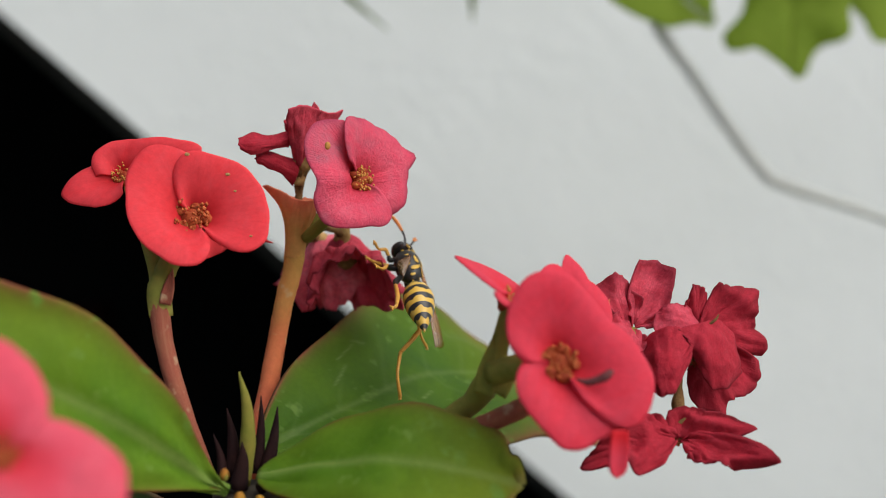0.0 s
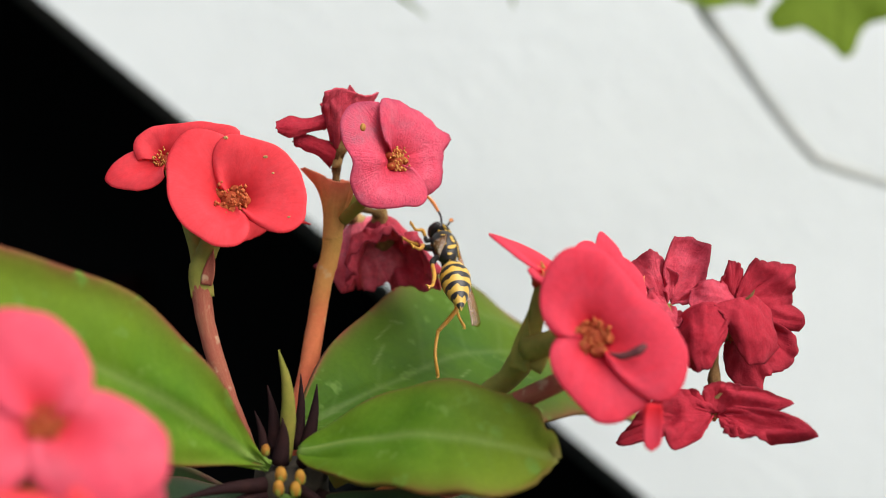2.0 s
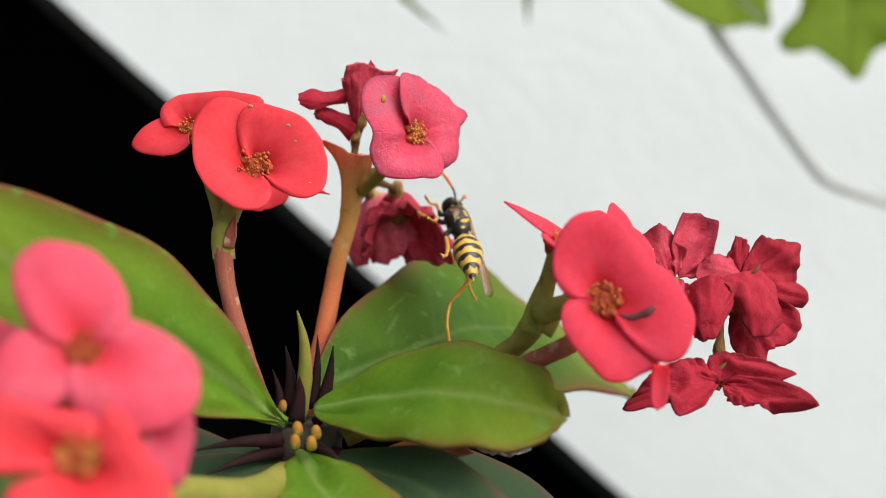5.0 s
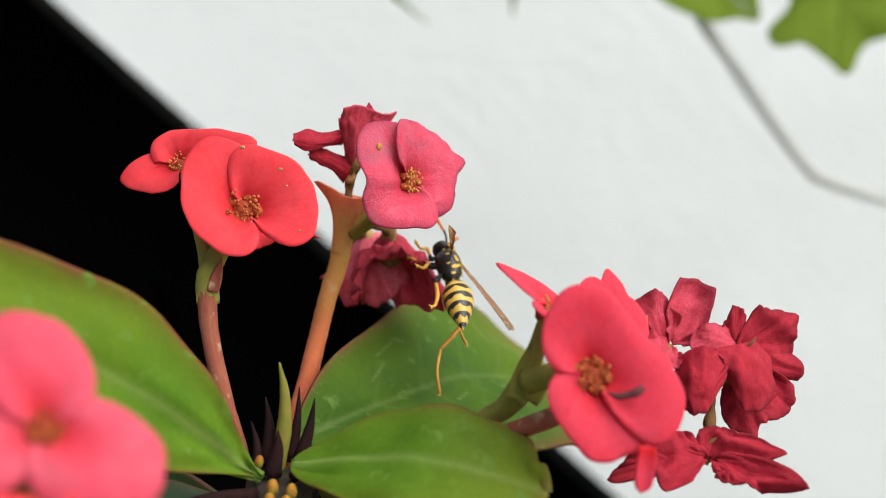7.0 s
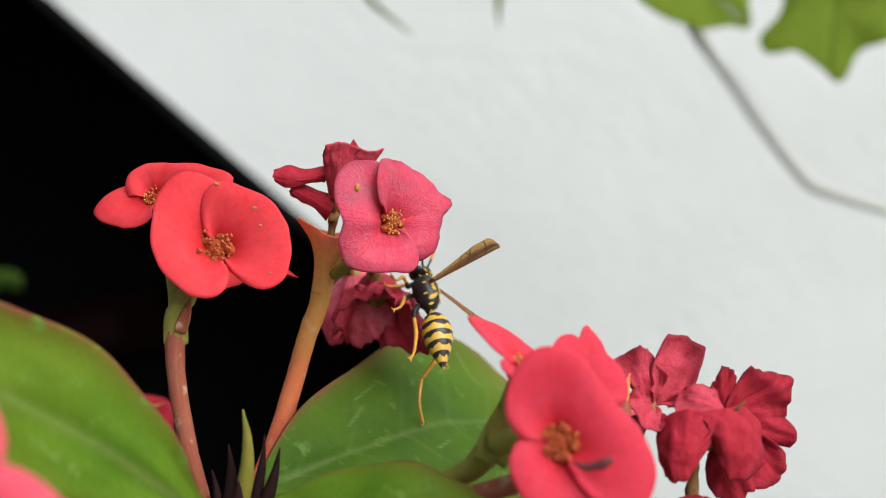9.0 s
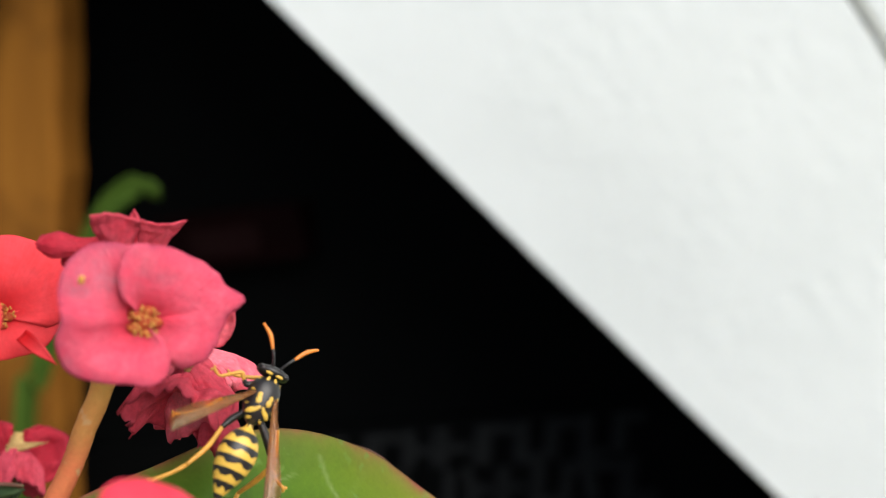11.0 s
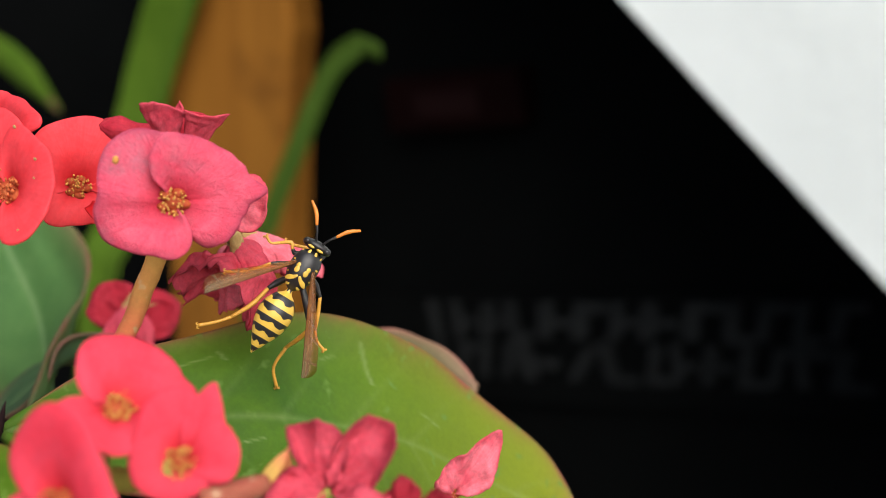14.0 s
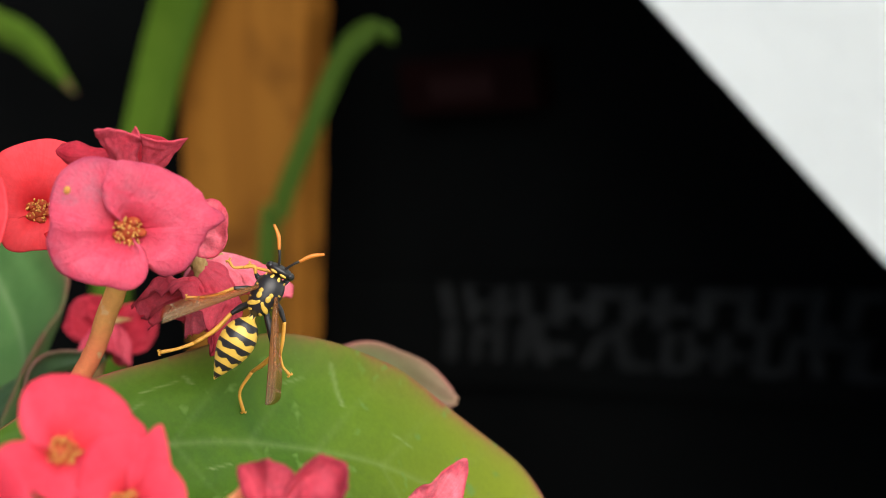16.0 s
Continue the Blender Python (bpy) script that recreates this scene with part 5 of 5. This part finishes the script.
def lathe(profile, sides=36, squash=1.0, sag=0.0):
    """A body of revolution along -y: profile of (y, radius) in mm."""
    bm = bmesh.new()
    lp, lw = bm.verts.layers.float.new("phase"), bm.verts.layers.float.new("wave")
    rows = []
    y0, y1 = profile[0][0], profile[-1][0]
    for y, r in profile:
        row = []
        for k in range(sides):
            w = 2 * math.pi * k / sides
            v = bm.verts.new(Vector((r * math.sin(w), y, r * math.cos(w) * squash - sag * (y - y0) ** 2)) * MM)
            u = (y - y0) / (y1 - y0)
            turn = w if w < math.pi else w - 2 * math.pi
            v[lp] = 6.35 * u ** 1.12 + 0.35
            v[lw] = 0.46 + 0.10 * math.exp(-turn ** 2 / 0.08) - 0.17 * math.cos(5.6 * turn + 0.5 * math.sin(9 * u)) * math.exp(-turn ** 2 / 5.0) + 0.04 * math.sin(13 * turn + 17 * u)
            row.append(v)
        rows.append(row)
    for r, s in zip(rows, rows[1:]):
        for k in range(sides):
            bm.faces.new((r[k], r[(k + 1) % sides], s[(k + 1) % sides], s[k]))
    bm.faces.new(rows[0])
    bm.faces.new(rows[-1])
    return bm


def profile(points, count):
    line = spline([(y, r, 0) for y, r in points], count)
    return [(p.x, max(p.y, 0.02)) for p in line]


abdomen = part("abdomen", lathe(profile([(-2.1, 0.28), (-2.6, 0.45), (-3.2, 1.15), (-4.3, 1.70), (-5.4, 1.80), (-6.7, 1.52), (-7.9, 0.98), (-8.9, 0.45), (-9.6, 0.06)], 8), 64, 0.92, 0.012), BANDED, wasp,
               "abdomen with yellow and black scalloped bands")
thorax = part("thorax", lathe(profile([(2.35, 0.55), (2.0, 1.10), (1.2, 1.48), (0.2, 1.52), (-0.8, 1.35), (-1.6, 0.95), (-2.2, 0.32)], 5), 32, 0.98), BLACK, wasp, "shiny black thorax")
for x, y, z, a, b_, tilt in ((0.62, -1.02, 1.10, 0.26, 0.72, -22), (-0.62, -1.02, 1.10, 0.26, 0.72, 22), (0.52, -0.10, 1.42, 0.34, 0.26, 0), (-0.52, -0.10, 1.42, 0.34, 0.26, 0), (0.58, 0.38, 1.38, 0.28, 0.22, 0), (-0.58, 0.38, 1.38, 0.28, 0.22, 0),
                         (1.28, 0.75, 0.75, 0.18, 0.30, 0), (-1.28, 0.75, 0.75, 0.18, 0.30, 0), (1.05, 1.70, 0.55, 0.16, 0.5, 60), (-1.05, 1.70, 0.55, 0.16, 0.5, -60), (0.4, 2.0, 1.0, 0.16, 0.36, 70), (-0.4, 2.0, 1.0, 0.16, 0.36, -70),
                         (1.25, -0.55, 0.55, 0.2, 0.3, 0), (-1.25, -0.55, 0.55, 0.2, 0.3, 0), (0.62, -1.75, 0.55, 0.18, 0.30, 0), (-0.62, -1.75, 0.55, 0.18, 0.30, 0),
                         (1.12, -1.05, -0.05, 0.22, 0.52, 0), (-1.12, -1.05, -0.05, 0.22, 0.52, 0), (1.40, 0.25, -0.15, 0.20, 0.42, 0), (-1.40, 0.25, -0.15, 0.20, 0.42, 0)):
    nrm = Vector((x, -0.25 * (1 if y < 0 else -1) * abs(y) / 2, z)).normalized()
    m = Matrix.Translation((Vector((x, y, z)) - nrm * 0.03) * MM) @ nrm.to_track_quat("Z", "Y").to_matrix().to_4x4() @ Matrix.Rotation(radians(tilt), 4, "Z") @ Matrix.Diagonal((a * 1.1 * MM, b_ * 1.1 * MM, 0.075 * MM, 1))
    bm = bmesh.new()
    bmesh.ops.create_uvsphere(bm, u_segments=12, v_segments=7, radius=1, matrix=m)
    part("marking", bm, YELLOW, thorax, "yellow spot")
bm = bmesh.new()
ball(bm, Vector((0, 2.95, -0.05)) * MM, 1.0 * MM, (1.52, 0.62, 1.25), 20)
head = part("head", bm, BLACK, wasp, "black head with yellow bands")
for sx in (-1, 1):
    bm = bmesh.new()
    ball(bm, Vector((1.12 * sx, 2.95, 0.05)) * MM, 0.62 * MM, (0.75, 0.72, 1.35), 12)
    part("eye", bm, BLACK, head, "dark oval eye")
    bm = bmesh.new()
    ball(bm, Vector((0.5 * sx, 2.62, 1.02)) * MM, 0.3 * MM, (1.3, 0.5, 0.4), 10)
    part("marking", bm, YELLOW, head, "yellow band")
    limb("antenna", [Vector((0.35 * sx, 3.3, 0.7)) * MM, Vector((0.75 * sx, 4.1, 1.1)) * MM, Vector((1.15 * sx, 4.7, 1.2)) * MM], [0.00014, 0.00012, 0.00015], BLACK, head, "black antenna base", sides=8)
    limb("antenna", [Vector((1.15 * sx, 4.7, 1.2)) * MM, Vector((1.9 * sx, 5.8, 1.2)) * MM, Vector((2.9 * sx, 6.6, 1.0)) * MM], [0.00016, 0.00022, 0.00013], ORANGE, head, "orange antenna tip", sides=8)


def leg(points, label="yellow jointed leg", thick=0.19):
    p = [Vector(q) * MM for q in points]
    femur = limb("leg", p[:3], [thick * 1.4 * MM, thick * 1.7 * MM, thick * MM], BLACK, wasp, "black upper leg", sides=10)
    limb("shin", p[2:5], [thick * 1.0 * MM, thick * 1.2 * MM, thick * 0.85 * MM], LEGS, femur, label, sides=8)
    limb("foot", p[4:], [thick * 0.9 * MM, thick * 0.72 * MM, thick * 0.9 * MM], LEGS, femur, "thin orange yellow foot", sides=8)
    for turn in (-1, 1):
        side = (p[-1] - p[-2]).cross(Vector((0, 0, 1))).normalized() * turn
        limb("claw", [p[-1], p[-1] + (p[-1] - p[-2]).normalized() * 0.0002 + side * 0.00022, p[-1] + side * 0.0003 - Vector((0, 0, 0.0002))], [0.00012, 0.00009, 0.00003], LEGS, femur, "tiny claw", sides=6, steps=3)
    return femur


leg([(-0.8, 1.7, -0.9), (-1.5, 1.3, -1.2), (-2.0, 1.5, -1.0), (-2.5, 2.0, -0.9), (-3.4, 1.4, -1.0), (-4.2, 0.9, -1.0), (-4.9, 1.2, -0.9)])
leg([(0.8, 1.7, -0.9), (1.0, 2.6, -1.7), (0.5, 3.0, -2.4), (-0.6, 2.6, -2.7), (-1.8, 2.2, -2.9), (-2.5, 2.0, -3.0), (-3.1, 2.0, -3.1)])
leg([(-0.9, 0.2, -1.1), (-1.9, -0.2, -1.4), (-3.1, -0.9, -1.1), (-3.8, -1.9, -1.1), (-4.6, -2.8, -1.1), (-5.5, -3.4, -1.0), (-6.5, -4.0, -0.9)])
leg([(0.9, 0.2, -1.1), (2.0, -0.4, -1.6), (3.0, -1.2, -1.8), (3.8, -2.9, -2.4), (4.4, -4.4, -2.9), (5.2, -5.2, -3.2), (6.2, -5.6, -3.4)])
leg([(-0.8, -1.2, -0.9), (-1.5, -2.2, -1.3), (-2.0, -3.2, -1.3), (-2.5, -5.4, -1.3), (-3.6, -7.6, -1.3), (-4.6, -8.8, -1.1), (-5.9, -10.0, -0.9)], thick=0.22)
leg([(0.8, -1.2, -0.9), (2.4, -2.8, -1.0), (3.8, -4.5, -1.5), (3.4, -6.0, -3.3), (2.8, -7.4, -5.2), (2.8, -9.9, -6.3), (4.2, -11.6, -7.4)], thick=0.23)


def wing(label, side):
    """A narrow folded wing along -y from its root, veined."""
    bm = bmesh.new()
    grid, vein = [], []
    for i in range(121):
        t = i / 120
        w = (0.42 + 1.08 * min(1.0, t / 0.72) ** 1.2) * (1 if t < 0.90 else math.sqrt(max(0.0, 1 - ((t - 0.90) / 0.105) ** 2)) + 0.02)
        row, vr = [], []
        for k in range(33):
            s = k / 32
            x = (-0.25 + s * w) * side
            pleat = 0.07 * abs(((s * 4) % 1) - 0.5) * min(1, 6 * s)
            row.append(Vector((x, -10.8 * t, 0.22 * math.sin(s * 3.1) - 0.35 * t * t + pleat)) * MM)
            rib = max(1 - abs(s - 0.03) * 14, 1 - abs(s - 0.22 - 0.10 * t) * 32, 1 - abs(s - 0.48 + 0.12 * t) * 36, 1 - abs(s - 0.80 + 0.38 * t) * 36, 0.0)
            cross = max(1 - abs(t - 0.56 - 0.12 * s) * 75, 1 - abs(t - 0.70 + 0.10 * s) * 75, 1 - abs(t - 0.82 - 0.05 * s) * 75, 1 - abs(t - 0.36 - 0.2 * s) * 60, 0.0)
            vr.append(min(1.0, max(rib, cross * 0.8)))
        grid.append(row)
        vein.append(vr)
    sheet(bm, grid, None, vein, 0.00003, [[(i / 120, k / 32) for k in range(33)] for i in range(121)])
    return part("wing", bm, WING, wasp, label)


wing_left, wing_right = wing("amber veined wing", -1), wing("amber veined wing", 1)


# ---- what moves ----
def frame_of(at_mm, ahead, top):
    """A pose in the plant's space: y along ahead, z towards top."""
    y = Vector(ahead).normalized()
    z = Vector(top)
    z = (z - y * z.dot(y)).normalized()
    x = y.cross(z)
    m = Matrix((x, y, z)).transposed().to_4x4()
    m.translation = mm(*at_mm)
    return m


# seconds, thorax (mm on the plant), ahead, back side, way of the left wing, way of the right wing
STATES = [
    (0.0, (4.9, 7.5, -10.0), (-0.23, 0.78, 0.57), (0.80, -0.22, 0.56), (-0.05, -1.0, -0.10), (0.19, -0.65, -0.73)),
    (3.5, (4.9, 7.5, -10.0), (-0.23, 0.78, 0.57), (0.80, -0.22, 0.56), (-0.05, -1.0, -0.10), (0.19, -0.65, -0.73)),
    (6.6, (4.7, 8.2, -9.9), (-0.24, 0.78, 0.57), (0.80, -0.24, 0.56), (-0.02, -1.0, 0.05), (0.25, -0.65, -0.70)),
    (7.0, (4.6, 8.5, -9.7), (-0.26, 0.78, 0.57), (0.78, -0.26, 0.58), (0.05, -0.9, 0.3), (0.56, -0.60, -0.54)),
    (7.4, (4.2, 10.0, -9.0), (-0.30, 0.70, 0.65), (0.74, -0.28, 0.60), (0.52, -0.55, 0.58), (0.68, -0.62, -0.28)),
    (9.0, (3.5, 11.1, -8.3), (-0.36, 0.61, 0.71), (0.76, -0.32, 0.56), (0.66, -0.45, 0.48), (0.62, -0.60, -0.28)),
    (9.6, (3.6, 11.2, -8.3), (-0.32, 0.62, 0.72), (0.76, -0.32, 0.56), (0.48, -0.70, 0.36), (0.55, -0.70, -0.40)),
    (10.0, (3.8, 11.4, -8.1), (-0.20, 0.62, 0.75), (0.72, -0.42, 0.54), (0.0, -1.0, 0.0), (0.45, -0.70, -0.60)),
    (12.3, (6.6, 12.6, -6.4), (0.06, 0.50, 0.86), (0.55, -0.75, 0.36), (-0.16, -0.96, -0.20), (0.27, -0.19, -0.94)),
    (16.0, (6.6, 12.6, -6.4), (0.06, 0.50, 0.86), (0.55, -0.75, 0.36), (-0.16, -0.96, -0.20), (0.27, -0.19, -0.94)),
]


# the branch shifts to fit the camera's view: seconds, millimetres aside and up
BRANCH_SHIFTS = [(0, 0, 1.5), (0.5, 3.0, -1.5), (1, 5.8, -4.4), (2, 5.2, -5.8), (3, 4.6, -7.0), (3.5, 4.6, -6.6), (6, 0, -1.6), (7, 0, 0), (8.5, -0.5, 0.8), (9, -2.6, -3.8), (9.5, 0.2, 0), (10, -0.8, -1.6), (10.2, -1.6, 0), (12.3, 0, 0), (16, 0, 0)]


def between(rows, t):
    """The row at t, eased between its neighbours: all but the time, as vectors."""
    for a, b in zip(rows, rows[1:]):
        if a[0] <= t <= b[0]:
            k = (t - a[0]) / (b[0] - a[0])
            return [Vector(p).lerp(Vector(q), k) for p, q in zip(a[1:], b[1:])]


def motions():
    walk(plant, [(t, pose(*PIVOT, rx, ry, rz)) for t, rx, ry, rz in TURNS])
    walk(branch, [(t, pose(x / 1000, 0, z / 1000)) for t, x, z in BRANCH_SHIFTS])
    body, left, right = [], [], []
    for t in sorted({r[0] for r in TURNS} | {r[0] for r in STATES}):
        rx, ry, rz = (v[0] for v in between([(r[0], (r[1], 0, 0), (r[2], 0, 0), (r[3], 0, 0)) for r in TURNS], t))
        at_mm, ahead, top, wl, wr = between(STATES, t)
        here = frame_of(at_mm, ahead, top)
        body.append((t, pose(*PIVOT, rx, ry, rz) @ here))
        back = here.to_3x3().inverted()
        for rows, way, x, turn in ((left, wl, -1.05, 1), (right, wr, 1.05, -1)):
            y = -(back @ way).normalized()
            z = Vector((0.25 * turn, 0.1, 1))
            z = (z - y * z.dot(y)).normalized()
            m = Matrix((y.cross(z), y, z)).transposed().to_4x4()
            m.translation = Vector((x, 0.55, 0.95)) * MM
            rows.append((t, m))
    walk(wasp, body)
    walk(wing_left, left)
    walk(wing_right, right)


motions()
